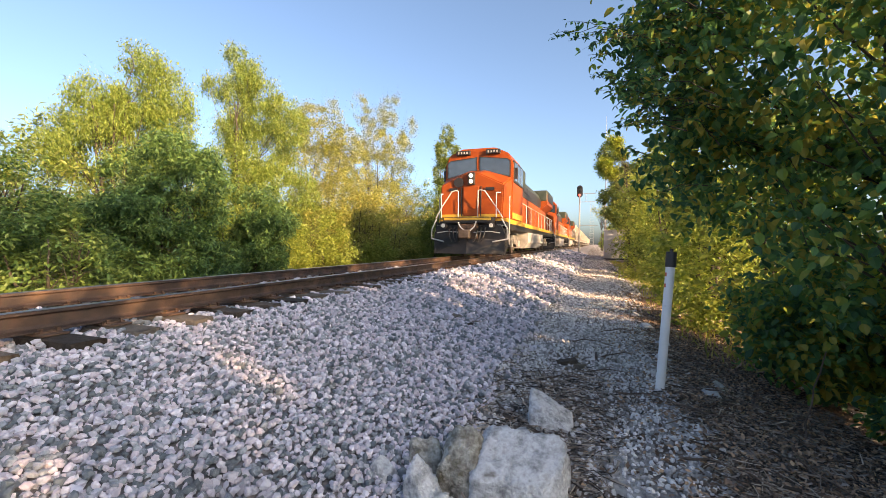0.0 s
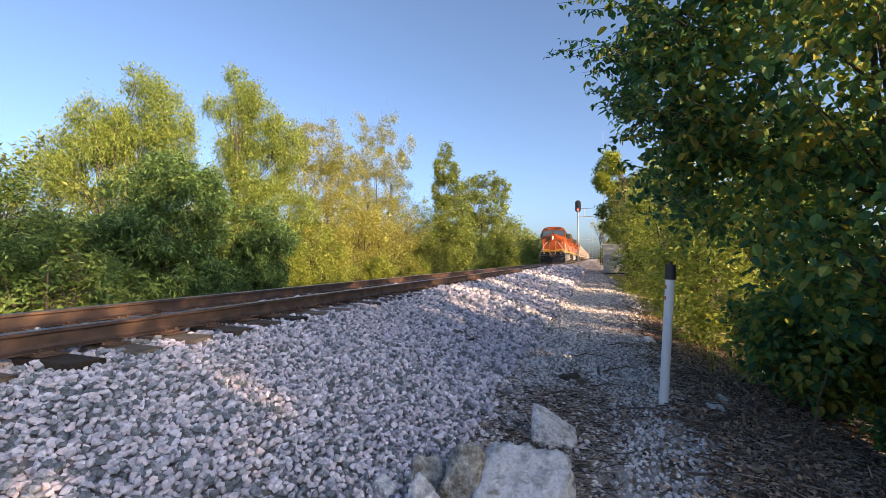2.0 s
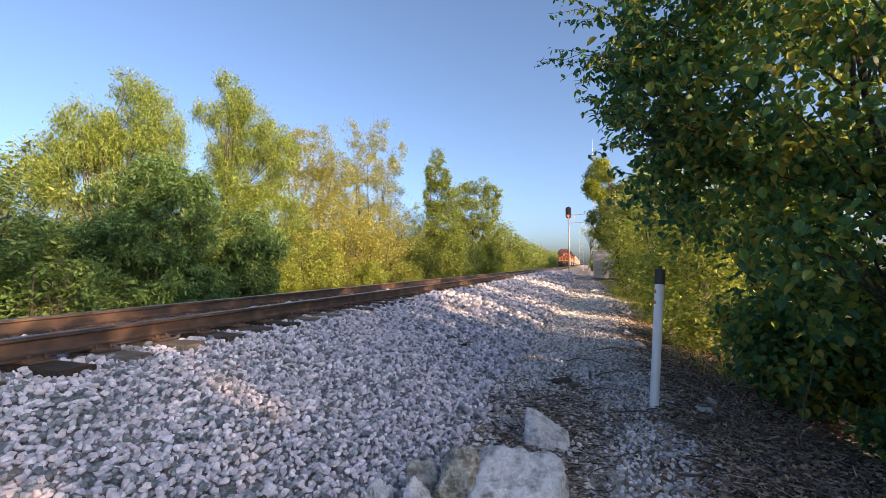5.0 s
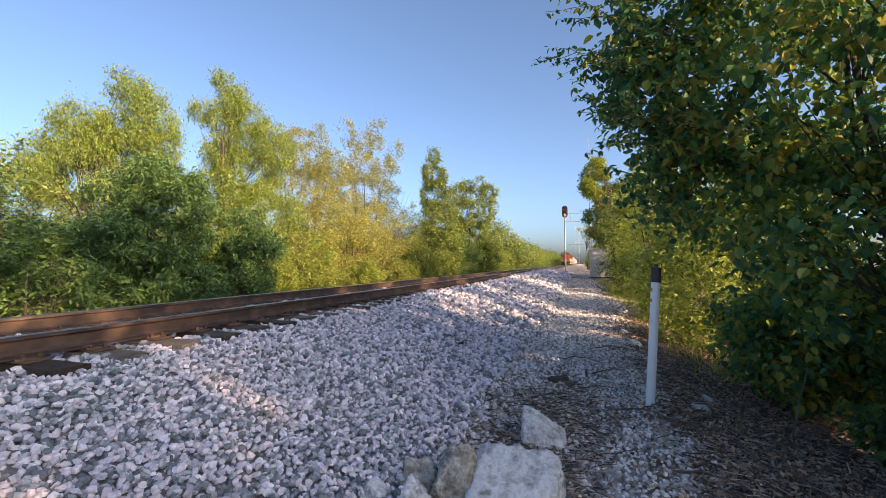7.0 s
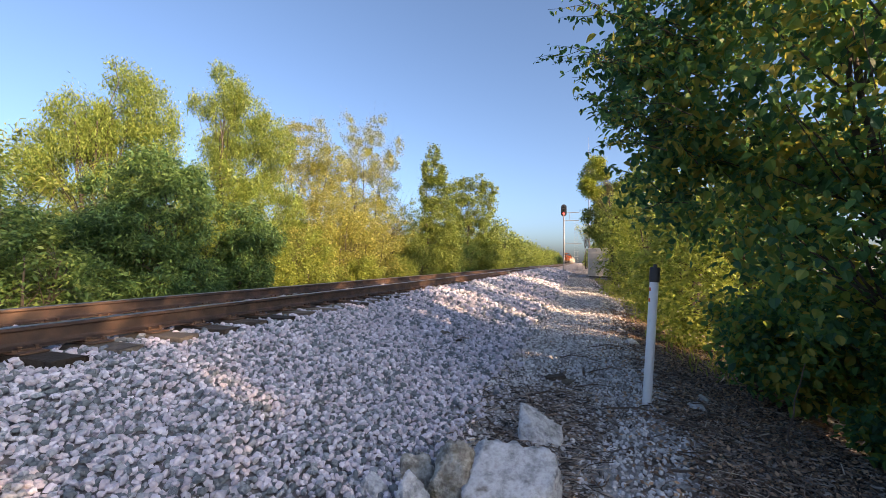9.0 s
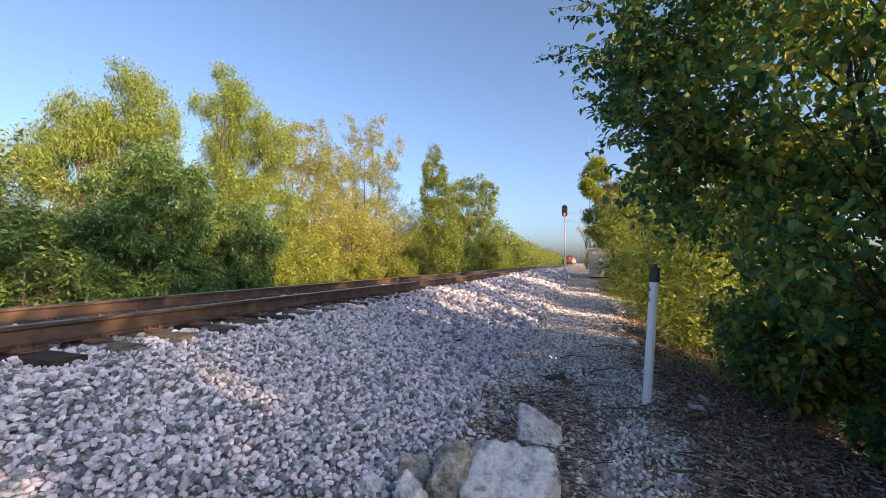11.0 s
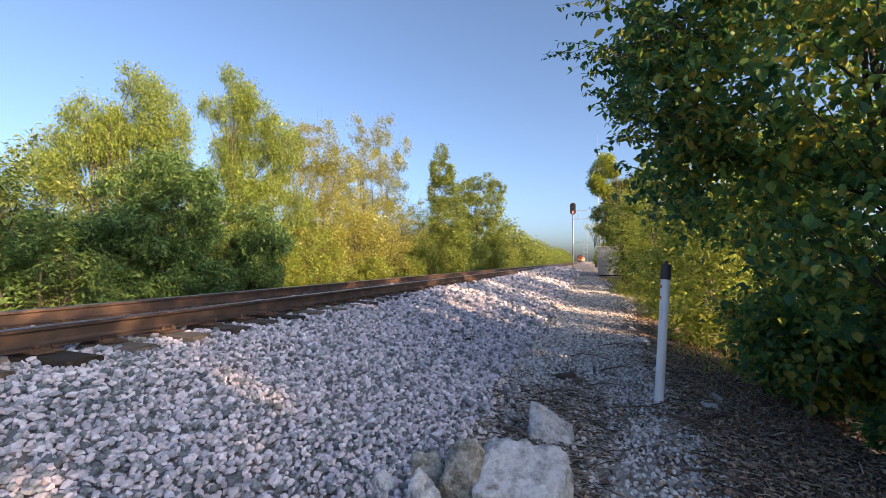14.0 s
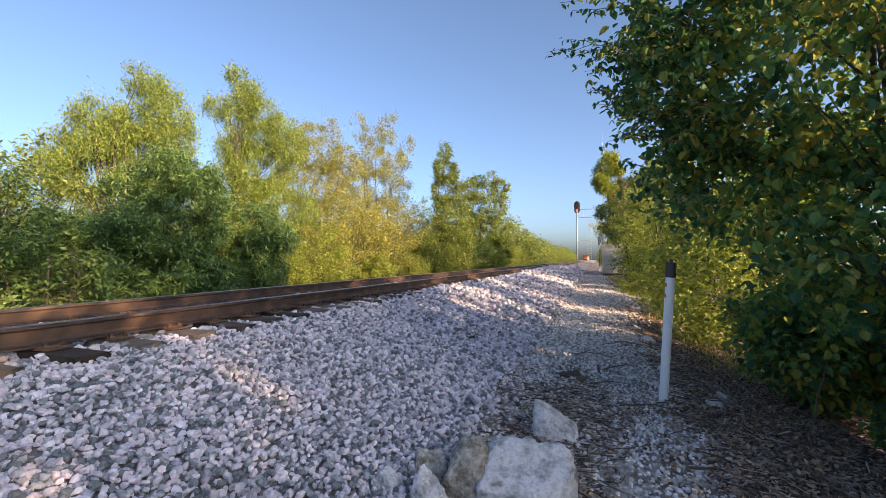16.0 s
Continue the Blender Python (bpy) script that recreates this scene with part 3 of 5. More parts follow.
    plant("tree", "rounded dark green broadleaf tree", "tree", -12, 47.8, 12.0, 3.4, 50000, leaf=LIT_GREEN_LEAF, size=0.235, fine=0.9, seed=19, clumps=800, stems=2, trunk=0.13, reach=0.6, spread=0.14, z0=-1.4,
          lobes=across(-12, 47.8, -1.4, [(0.25, 10.0, 1.45, 1.05), (1.9, 8.6, 1.3, 1.45), (-1.4, 8.65, 1.45, 1.45), (0.2, 6.65, 2.8, 2.0), (0.2, 3.7, 3.6, 2.3), (-3.1, 4.4, 2.6, 2.6), (0, 1.2, 3.6, 2.2)], inset=-0.15))
    for k, (x, y, h, r, leaf) in enumerate([(-14, 20.5, 4.9, 2.7, GOLD_LEAF), (-13.5, 26.0, 5.4, 3.1, GOLD_LEAF), (-12, 30.5, 4.6, 2.3, GREEN_LEAF), (-13.2, 34.6, 6.6, 2.4, LIT_OLIVE_LEAF), (-15.5, 37.5, 8.0, 3.0, LIT_GREEN_LEAF), (-11.4, 51.5, 5.4, 2.6, DARK_LEAF), (-12.4, 60.0, 8.4, 3.2, LIT_GREEN_LEAF), (-12.5, 38, 5.6, 3.1, GREEN_LEAF),
                                            (-11.5, 43.0, 4.8, 2.6, DARK_LEAF), (-21, 5.5, 5.6, 3.2, WILLOW_LEAF), (-17, 28.5, 8.2, 3.4, GOLD_LEAF), (-12.5, 17.4, 3.6, 2.2, LIT_OLIVE_LEAF),
                                            (-11.5, 6.0, 3.0, 1.9, DARK_LEAF), (-13.4, 14.8, 4.2, 2.2, LIT_OLIVE_LEAF), (-22, 16, 6.5, 3.4, GREEN_LEAF), (-23, 9, 6.2, 3.6, GREEN_LEAF), (-22, 24, 7.0, 3.6, GOLD_LEAF), (-22, 30, 7.4, 3.8, GOLD_LEAF), (-20, 40, 8.4, 4.0, GREEN_LEAF), (-13, 50.5, 8.2, 3.4, GREEN_LEAF), (-12.6, 61, 7.0, 3.4, LIT_OLIVE_LEAF), (-17, 8.3, 6.2, 3.0, GREEN_LEAF), (-16, 2.5, 4.6, 2.8, GREEN_LEAF), (-17, 16.5, 7, 3.0, WILLOW_LEAF),
                                            (-12, 54.5, 6.6, 3.4, LIT_OLIVE_LEAF), (-14, 40, 8.0, 3.2, GREEN_LEAF), (-11.8, 57.5, 6.8, 3.4, LIME_LEAF), (-15, 31, 7.6, 3.2, GOLD_LEAF), (-14.6, 23.6, 6.4, 2.8, GOLD_LEAF), (-12.4, 22.8, 2.6, 1.7, LIT_OLIVE_LEAF), (-12.2, 28.2, 2.4, 1.7, WILLOW_LEAF)]):
        plant("shrub", "dense shrub on the bank below the track", "shrub", x, y, h, r, 17000, leaf=leaf, size=0.13, slim=0.45, fine=0.7 if x > -14.5 else 0.35, seed=40 + k, clumps=170, low=0.02, stems=4, trunk=0.05, spread=0.17, group="shrubs along the track")
    first = plant("tree", "leafy green tree in the row along the track", "tree", -11.5, 66, 8.8, 4.6, 3600, leaf=LIT_GREEN_LEAF, fine=1.0, size=0.46, seed=60, clumps=110, low=0.02, stems=3, trunk=0.14, spread=0.24, reach=0.5, group="far trees along the track")
    second = plant("tree", "leafy green tree in the row along the track", "tree", -12, 76, 8.4, 5.0, 3600, leaf=LIT_OLIVE_LEAF, fine=1.0, size=0.48, seed=61, clumps=110, low=0.02, stems=3, trunk=0.14, spread=0.24, reach=0.5, group="far trees along the track")
    g = random.Random(4)
    y = 84
    while y < 330:
        copy_thing(g.choice((first, second)), pose(-12.5 - g.uniform(0, 1.5), y, -1.45 - g.uniform(0, 2.6), 0, 0, g.uniform(0, 360)))
        y += g.uniform(6, 9)


# right side of the track
def sprays(tree, ends, leaf, size, seed):
    """Thin twigs that reach out of a crown, with leaves set along them."""
    g = np.random.default_rng(seed)
    bm = bmesh.new()
    spots = []
    for a, b in ends:
        pts = limb(bm, a, b, 0.006, 0.0018, g, 0.10, 7, 5)
        for p, q in zip(pts[1:], pts[2:]):
            for k in range(3):
                c = p.lerp(q, (k + 0.5) / 3)
                spots.append(tuple(c + Vector(g.normal(0, 0.012, 3))))
        for p in pts[3:6]:
            tip = p + Vector(g.normal(0, 0.09, 3)) + (pts[-1] - pts[3]) * 0.45
            sub = limb(bm, p, tip, 0.003, 0.001, g, 0.08, 4, 4)
            spots += [tuple(x + Vector(g.normal(0, 0.01, 3))) for x in sub[1:] for _ in range(2)]
    tagged(part("bare_twig", bm, BARK, tree, smooth=True), kind="stuff")
    v, f = leaf_arrays(np.array(spots), size, g, 0.5, 0.5, True)
    tagged(raw("twig_leaves", v, f, leaf, tree), kind="stuff")


def make_right_trees():
    near = dict(leaf=NEAR_LEAF, slim=0.74, droop=0.6, oval=True)
    tree = plant("broadleaf_tree", "dark green broadleaf tree hanging over the gravel", "tree", 3.2, 5.0, 6.6, 2.2, 38000, size=0.088, seed=21, clumps=540, stems=3, trunk=0.055, spread=0.17, twigs=40, reach=0.3, fine=0.8,
          lobes=[(-1.0, 0.2, 3.9, 1.4, 1.9, 1.2), (-1.3, 0.6, 2.95, 1.2, 1.7, 0.7), (-0.1, -1.0, 3.4, 1.1, 0.9, 1.2), (-0.3, 0.4, 5.4, 1.9, 2.1, 1.2), (-0.5, -0.5, 2.2, 1.2, 1.5, 0.9),
                 (0.2, 1.6, 2.6, 1.3, 1.5, 1.4), (1.2, -0.5, 2.4, 1.0, 1.5, 1.4), (-1.9, -0.3, 4.3, 0.6, 0.6, 0.6), (-1.9, 0.3, 4.9, 0.6, 0.9, 0.7), (-1.7, -0.2, 3.5, 0.8, 0.9, 0.7),
                 (-2.4, -0.4, 4.6, 0.55, 0.5, 0.7), (-2.35, -0.3, 3.9, 0.5, 0.5, 0.5), (-2.1, -0.1, 3.3, 0.55, 0.6, 0.4), (-1.75, 0.1, 2.75, 0.6, 0.8, 0.35)], **near)
    g = np.random.default_rng(77)
    ends = []
    for k in range(54):
        up = float(g.uniform(3.2, 4.3)) if k % 4 else float(g.uniform(2.6, 5.0))
        root = (-2.0 - float(g.uniform(0, 0.55)), -0.5 + float(g.uniform(-0.3, 0.8)), up)
        far = float(g.uniform(0.35, 1.25 if k % 3 == 0 else 0.8))
        ends.append((root, (root[0] - far, root[1] - float(g.uniform(0.0, 0.4)), up + float(g.uniform(-0.15, 0.35)))))
    sprays(tree, ends, NEAR_LEAF, 0.075, 78)
    plant("broadleaf_shrub", "dark green broadleaf shrub at the edge of the gravel", "shrub", 3.75, 3.4, 3.0, 1.5, 19000, size=0.094, fine=0.75, seed=22, clumps=260, stems=4, trunk=0.035, spread=0.2, twigs=10,
          lobes=[(0.0, 0.0, 1.6, 1.2, 1.3, 1.1), (-0.4, 0.9, 1.2, 0.8, 0.9, 0.7), (0.4, -0.9, 1.4, 1.0, 0.9, 1.1), (0.3, 0.4, 2.5, 1.0, 1.1, 0.6)], **near)
    plant("broadleaf_shrub", "dark green broadleaf shrub over bare soil", "shrub", 3.5, 7.0, 3.4, 1.6, 19000, size=0.094, fine=0.75, seed=23, clumps=260, stems=4, trunk=0.035, spread=0.2, twigs=10,
          lobes=[(-0.2, 0.0, 1.1, 1.3, 1.5, 0.75), (-0.7, -0.4, 0.9, 0.8, 1.2, 0.6), (0.6, -0.6, 1.5, 0.9, 0.9, 0.6)], **near)
    plant("broadleaf_shrub", "low dark green shrub creeping over leaf litter", "shrub", 3.05, 4.75, 1.5, 0.9, 9000, size=0.078, fine=0.8, seed=36, clumps=110, stems=5, trunk=0.016, spread=0.2, twigs=8,
          lobes=[(0.0, 0.0, 0.55, 0.55, 0.9, 0.5), (0.1, -0.7, 0.5, 0.5, 0.5, 0.4), (0.25, 0.5, 1.0, 0.6, 0.8, 0.4)], **near)
    # farther bushes along the path
    mid = dict(slim=0.5, stems=4, trunk=0.05, spread=0.22)
    plant("shrub", "olive green shrub beside the gravel path", "shrub", 3.2, 10.2, 5.4, 1.9, 24000, leaf=LIT_OLIVE_LEAF, size=0.11, seed=24, clumps=150, low=0.02, **mid)
    plant("shrub", "olive green shrub beside the gravel path", "shrub", 3.1, 14.0, 6.2, 2.0, 24000, leaf=LIT_OLIVE_LEAF, size=0.12, seed=25, clumps=150, low=0.02, **mid)
    plant("shrub", "olive green shrub beside the gravel path", "shrub", 3.0, 18.5, 6.6, 2.1, 24000, leaf=LIT_OLIVE_LEAF, size=0.12, seed=26, clumps=170, low=0.02, **mid)
    # Hidden shrub added behind the taller ones to cut sun on the path.
    plant("shrub", "small olive green shrub added to keep sun off the path", "shrub", 3.7, 16.4, 4.4, 1.5, 18000, leaf=LIT_OLIVE_LEAF, size=0.12, seed=39, clumps=120, low=0.02, **mid)
    plant("tree", "thin half-bare tree far down the line", "tree", 2.2, 132.0, 13.5, 2.8, 2600, leaf=GOLD_LEAF, size=0.3, seed=47, clumps=60, slim=0.5, stems=2, trunk=0.14, spread=0.3, twigs=40,
          lobes=[(-0.6, 0, 12.0, 2.4, 2.0, 1.2), (0.8, 0, 10.2, 2.6, 2.0, 1.2)])
    plant("shrub", "golden green shrub beside the gravel path", "shrub", 2.9, 24.0, 7.0, 2.3, 26000, leaf=LIT_OLIVE_LEAF, size=0.13, seed=27, clumps=170, low=0.03, twigs=20, **mid)
    plant("tree", "yellow-green tree near the signal cabinet", "tree", 2.7, 36.0, 11.2, 2.0, 36000, leaf=LIT_GREEN_LEAF, size=0.19, seed=28, clumps=300, slim=0.5, stems=2, trunk=0.1, spread=0.2, fine=0.8,
          lobes=[(-1.5, 0.0, 10.2, 0.6, 0.6, 0.5), (-1.4, 0.0, 9.1, 1.0, 1.0, 0.7), (-1.0, 0.2, 7.4, 1.45, 1.4, 0.9), (-0.9, 0.0, 5.8, 1.5, 1.6, 0.9), (-0.7, 0.0, 4.4, 1.5, 1.8, 0.7), (0.4, 0.0, 7.0, 1.2, 1.2, 1.2), (0.6, 0.0, 4.6, 1.3, 1.6, 1.2), (0.8, 0, 8.2, 0.7, 0.7, 0.6), (0.6, 0, 2.6, 1.0, 1.4, 1.0)])
    # Lime leaves stand in for sunlit patches on the tree behind them.
    plant("tree", "added lime-green leaves that stand for sunlit spots on the tree by the cabinet", "tree", 2.3, 32.5, 9.0, 1.0, 11000, leaf=LIME_LEAF, size=0.13, seed=37, clumps=90, slim=0.5, stems=1, trunk=0.03, spread=0.3, fine=1.0,
          lobes=[(-1.6, 0.0, 7.6, 0.55, 0.5, 0.4), (-1.0, 0.0, 9.2, 0.5, 0.4, 0.4), (-0.6, 0.2, 8.3, 0.6, 0.4, 0.4), (-1.2, 0.0, 6.9, 0.6, 0.4, 0.35)])
    plant("tree", "green tree over the signal cabinet", "tree", 3.6, 41.0, 8.0, 2.6, 14000, leaf=GREEN_LEAF, size=0.2, seed=29, clumps=80, slim=0.5, stems=2, trunk=0.1, spread=0.34,
          lobes=[(0.0, 0.0, 7.0, 1.4, 1.4, 1.0), (-0.3, 0.0, 5.4, 2.0, 2.0, 1.2), (0.0, 0.0, 4.3, 2.0, 2.0, 0.7)])
    a = plant("tree", "leafy tree in the row beyond the cabinet", "tree", 5.0, 62.0, 9.2, 3.0, 4000, leaf=GREEN_LEAF, size=0.34, seed=30, clumps=50, low=0.05, slim=0.5, stems=3, trunk=0.12, spread=0.36, group="far trees beside the path")
    g = random.Random(9)
    y = 70
    while y < 250:
        copy_thing(a, pose(5.2 + g.uniform(0, 1.5), y, -1.45 - g.uniform(0, 1.0), 0, 0, g.uniform(0, 360)))
        y += g.uniform(6, 10)
    # an unseen hedge, added some way off, keeps the low sun from the gravel
    b = plant("tree", "unseen leafy tree added to keep sun off the gravel", "tree", 16.0, -3.0, 7.6, 3.0, 9000, leaf=DARK_LEAF, size=0.35, seed=31, clumps=60, low=0.03, slim=0.6, stems=3, trunk=0.1, spread=0.36, group="hedge across the field")
    for x, y, r in ((17.4, -6.9, 0), (18.1, -4.7, 260), (17.7, -10.4, 190), (19.1, -13.9, 300), (19.6, -17.7, 30), (21.8, -12.1, 45), (22.4, -16.1, 100)):
        copy_thing(b, pose(x, y, -1.5, 0, 0, r))
    # Out of view: only a high crown, put there to shade the dark shrub.
    plant("tree", "unseen tall tree added to shade the shrubs across the track", "tree", 30.0, -10.5, 15.8, 3.2, 2600, leaf=DARK_LEAF, size=0.34, seed=34, clumps=70, slim=0.6, stems=2, trunk=0.13, spread=0.28, group="tall trees beyond the hedge",
              lobes=[(0, 0, 13.7, 2.8, 2.8, 0.9), (0.5, 0.3, 14.8, 2.2, 2.2, 0.8)], reach=0.4)
    # unseen undergrowth, added to stop low sun slipping beneath the near trees
    u = plant("shrub", "unseen low shrub added to stop sun under the near trees", "shrub", 6.0, 6.0, 2.9, 2.2, 10000, leaf=DARK_LEAF, size=0.14, seed=35, clumps=80, low=0.02, slim=0.6, stems=4, trunk=0.04, spread=0.3, group="undergrowth")
    for x, y, r in ((5.4, -1.2, 330), (5.6, -4.6, 20)):
        copy_thing(u, pose(x, y, -1.45, 0, 0, r))
    # hidden second line of the thicket beside the path, added to block the sun
    c = plant("shrub", "hidden leafy shrub added to the thicket to block the sun", "shrub", 6.0, 27.0, 5.6, 2.6, 8000, leaf=GREEN_LEAF, size=0.24, seed=32, clumps=80, low=0.02, slim=0.6, stems=4, trunk=0.06, spread=0.34, group="thicket beside the path")
    for x, y, r in ((5.6, 32, 130), (4.9, 29.4, 250), (5.0, 47.8, 15), (4.9, 51.5, 200), (6.2, 37, 220), (5.8, 46.5, 310), (6.3, 52, 75), (6.0, 57, 160), (5.4, 42, 20)):
        copy_thing(c, pose(x, y, -1.45, 0, 0, r))


# ---- marker post ----
def make_post():
    ob = thing("marker_post", 0.73, 5.2, ground_z(0.73, 5.2) - 0.02, "white plastic marker post with a black domed cap", "post")
    bm = bmesh.new()
    cyl(bm, (0, 0, 0), (0.085, 0.0, 1.40), 0.047, sides=28)
    part("tube", bm, WHITE, ob, smooth=False)
    bm = bmesh.new()
    cyl(bm, (0.0837, 0, 1.38), (0.0945, 0, 1.58), 0.054, sides=28)
    bmesh.ops.bevel(bm, geom=[e for e in bm.edges if min(v.co.z for v in e.verts) > 1.56], offset=0.035, segments=4, affect="EDGES")
    part("cap", bm, BLACK, ob, "black domed cap")
    for z in (1.30, 1.18):
        bm = bmesh.new()
        c0 = Vector((0.085 * z / 1.4, 0, z))
        seg = [(math.cos(a), math.sin(a)) for a in np.linspace(math.pi * 1.02, math.pi * 1.24, 7)]
        lo = [bm.verts.new(c0 + Vector((x * 0.0482, y * 0.0482, -0.02))) for x, y in seg]
        hi = [bm.verts.new(c0 + Vector((x * 0.0482, y * 0.0482, 0.02))) for x, y in seg]
        for i in range(6):
            bm.faces.new((lo[i], lo[i + 1], hi[i + 1], hi[i]))
        part("sticker", bm, RED_TAPE, ob, "small red sticker")


# ---- boulders ----
def boulder(x, y, z, sx, sy, sz, seed, rz, label, planes, rock=None, rough=1.0):
    """A broken rock: a ball cut by planes (normal, distance), with worn edges and a pitted skin."""
    bm = bmesh.new()
    bmesh.ops.create_icosphere(bm, subdivisions=5, radius=1.0)
    cuts = [(Vector(n_).normalized(), o) for n_, o in planes]
    off = Vector((seed * 3.1, seed * 1.7, 0))
    for v in bm.verts:
        d = v.co.normalized()
        r = 1.15
        for n_, o in cuts:
            c = d.dot(n_)
            if c > 0.05:
                r = min(r, o / c)
        p = d * r + off
        r *= 1 + rough * (0.06 * noise.fractal(p * 2.2, 0.6, 2.1, 6) - 0.075 * abs(noise.noise((p.x * 3.5, p.y * 3.5, p.z * 8.0))) ** 0.7 + 0.03 * noise.noise(p * 12) + 0.022 * noise.noise(p * 26))
        v.co = Vector((d.x * r * sx, d.y * r * sy, d.z * r * sz))
    me = bpy.data.meshes.new("boulder")
    bm.to_mesh(me)
    bm.free()
    me.shade_smooth()
    me.materials.append(rock or BOULDER)
    ob = new("boulder", me)
    ob.matrix_world = pose(x, y, z, 0, 0, rz)
    return tagged(ob, label, "rock", "boulders by the gravel")


def make_boulders():
    block = [((0.05, -0.42, 0.9), 0.62), ((1, -0.15, 0.06), 0.74), ((0.1, -1, -0.05), 0.72), ((-1, -0.1, 0.12), 0.78), ((0, 1, 0.25), 0.7), ((0.75, -0.75, 0.1), 0.80), ((-0.7, -0.2, 0.75), 0.86)]
    boulder(-0.40, 2.66, -0.72, 0.39, 0.30, 0.31, 3, 6, "large pale grey limestone boulder beside the gravel", block)
    upright = [((0.1, -0.5, 0.85), 0.80), ((1, -0.2, 0.25), 0.72), ((-0.1, -1, 0.15), 0.70), ((-1, -0.1, 0.18), 0.66), ((0, 1, 0.2), 0.7), ((0.8, -0.3, 0.62), 0.80), ((-0.7, -0.2, 0.7), 0.84)]
    boulder(-0.735, 2.58, -0.75, 0.235, 0.21, 0.295, 5, 4, "upright grey-brown lichened boulder in a heap of rocks", upright, BROWN_ROCK, 1.2)
    pointed = [((-1, -0.15, 0.12), 0.62), ((0.42, -0.15, 0.9), 0.60), ((1, 0, 0.1), 0.80), ((0.1, -1, 0.2), 0.56), ((0, 1, 0.1), 0.6), ((-0.2, -0.6, 0.85), 0.80)]
    boulder(-0.33, 3.72, -0.84, 0.27, 0.24, 0.36, 8, 0, "pointed grey boulder among dead twigs", pointed, None, 0.9)
    flat = [((0.0, -0.5, 0.85), 0.6), ((1, 0, 0.3), 0.7), ((-1, 0, 0.3), 0.72), ((0, -1, 0.1), 0.7), ((0, 1, 0.2), 0.7), ((0.5, -0.6, 0.6), 0.74)]
    boulder(-1.0, 2.62, -0.80, 0.20, 0.18, 0.25, 15, 25, "rough grey boulder half buried in gravel", flat, BROWN_ROCK)
    boulder(-0.90, 2.28, -0.75, 0.14, 0.14, 0.27, 12, -15, "pale pointed boulder on the gravel", pointed)
    boulder(-0.73, 2.20, -0.78, 0.13, 0.11, 0.15, 18, 60, "small pale rock between larger boulders", flat)
    boulder(-0.55, 2.16, -0.80, 0.12, 0.10, 0.14, 21, 140, "small pale rock at the foot of the heap", upright)
    boulder(-1.18, 2.36, -0.66, 0.10, 0.09, 0.09, 23, 80, "small bluish rock on the gravel", flat)
    # stones on the bank under the shrubs
    for k, (x, y, a, r) in enumerate(((1.25, 5.35, 10, 0.13), (1.45, 5.9, 60, 0.12), (0.95, 6.6, 120, 0.14), (1.1, 7.8, 200, 0.16), (1.0, 9.0, 30, 0.16), (0.95, 10.4, 75, 0.17))):
        boulder(x, y, ground_z(x, y) + r * 0.12, r, r * 0.7, r * 0.55, 31 + k, a, "pale flat stone half sunk in leaf litter", flat)


# ---- loose stuff on the soil ----
def mulched(x, y):
    """How thickly rotten wood covers the ground: a ragged patch between the ballast and the path, and the bank under the shrubs."""
    n_ = 0.45 * noise.noise((x * 1.3, y * 0.9, 3.0)) + 0.3 * noise.noise((x * 3.7, y * 3.1, 9.0))
    patch = 1.0 - math.hypot((x + 0.3) / 0.85, (y - 4.1) / 1.9)
    bank = min(1.0, (x - 0.75) / 0.5)
    return min(1.0, max(0.0, max(patch, bank if y < 14 else bank - 0.4) + n_))


def chips(points, lengths, widths, g):
    """Splinters of wood lying about: three-sided slivers."""
    n = len(points)
    a = g.uniform(0, 2 * np.pi, n)
    d = np.stack([np.cos(a), np.sin(a), g.normal(0, 0.22, n)], 1) * lengths[:, None] * 0.5
    w = np.stack([-np.sin(a), np.cos(a), np.zeros(n)], 1) * widths[:, None]
    up = np.zeros((n, 3))
    up[:, 2] = widths * 1.1
    v = np.stack([points - d - w, points - d + w, points - d * 0.8 + up, points + d - w * 0.6, points + d + w * 0.6, points + d * 0.7 + up], 1)
    f = np.array([[0, 3, 5, 2], [1, 2, 5, 4], [0, 1, 4, 3]])
    return v.reshape(-1, 3), (f[None] + 6 * np.arange(n)[:, None, None]).reshape(-1, 4)


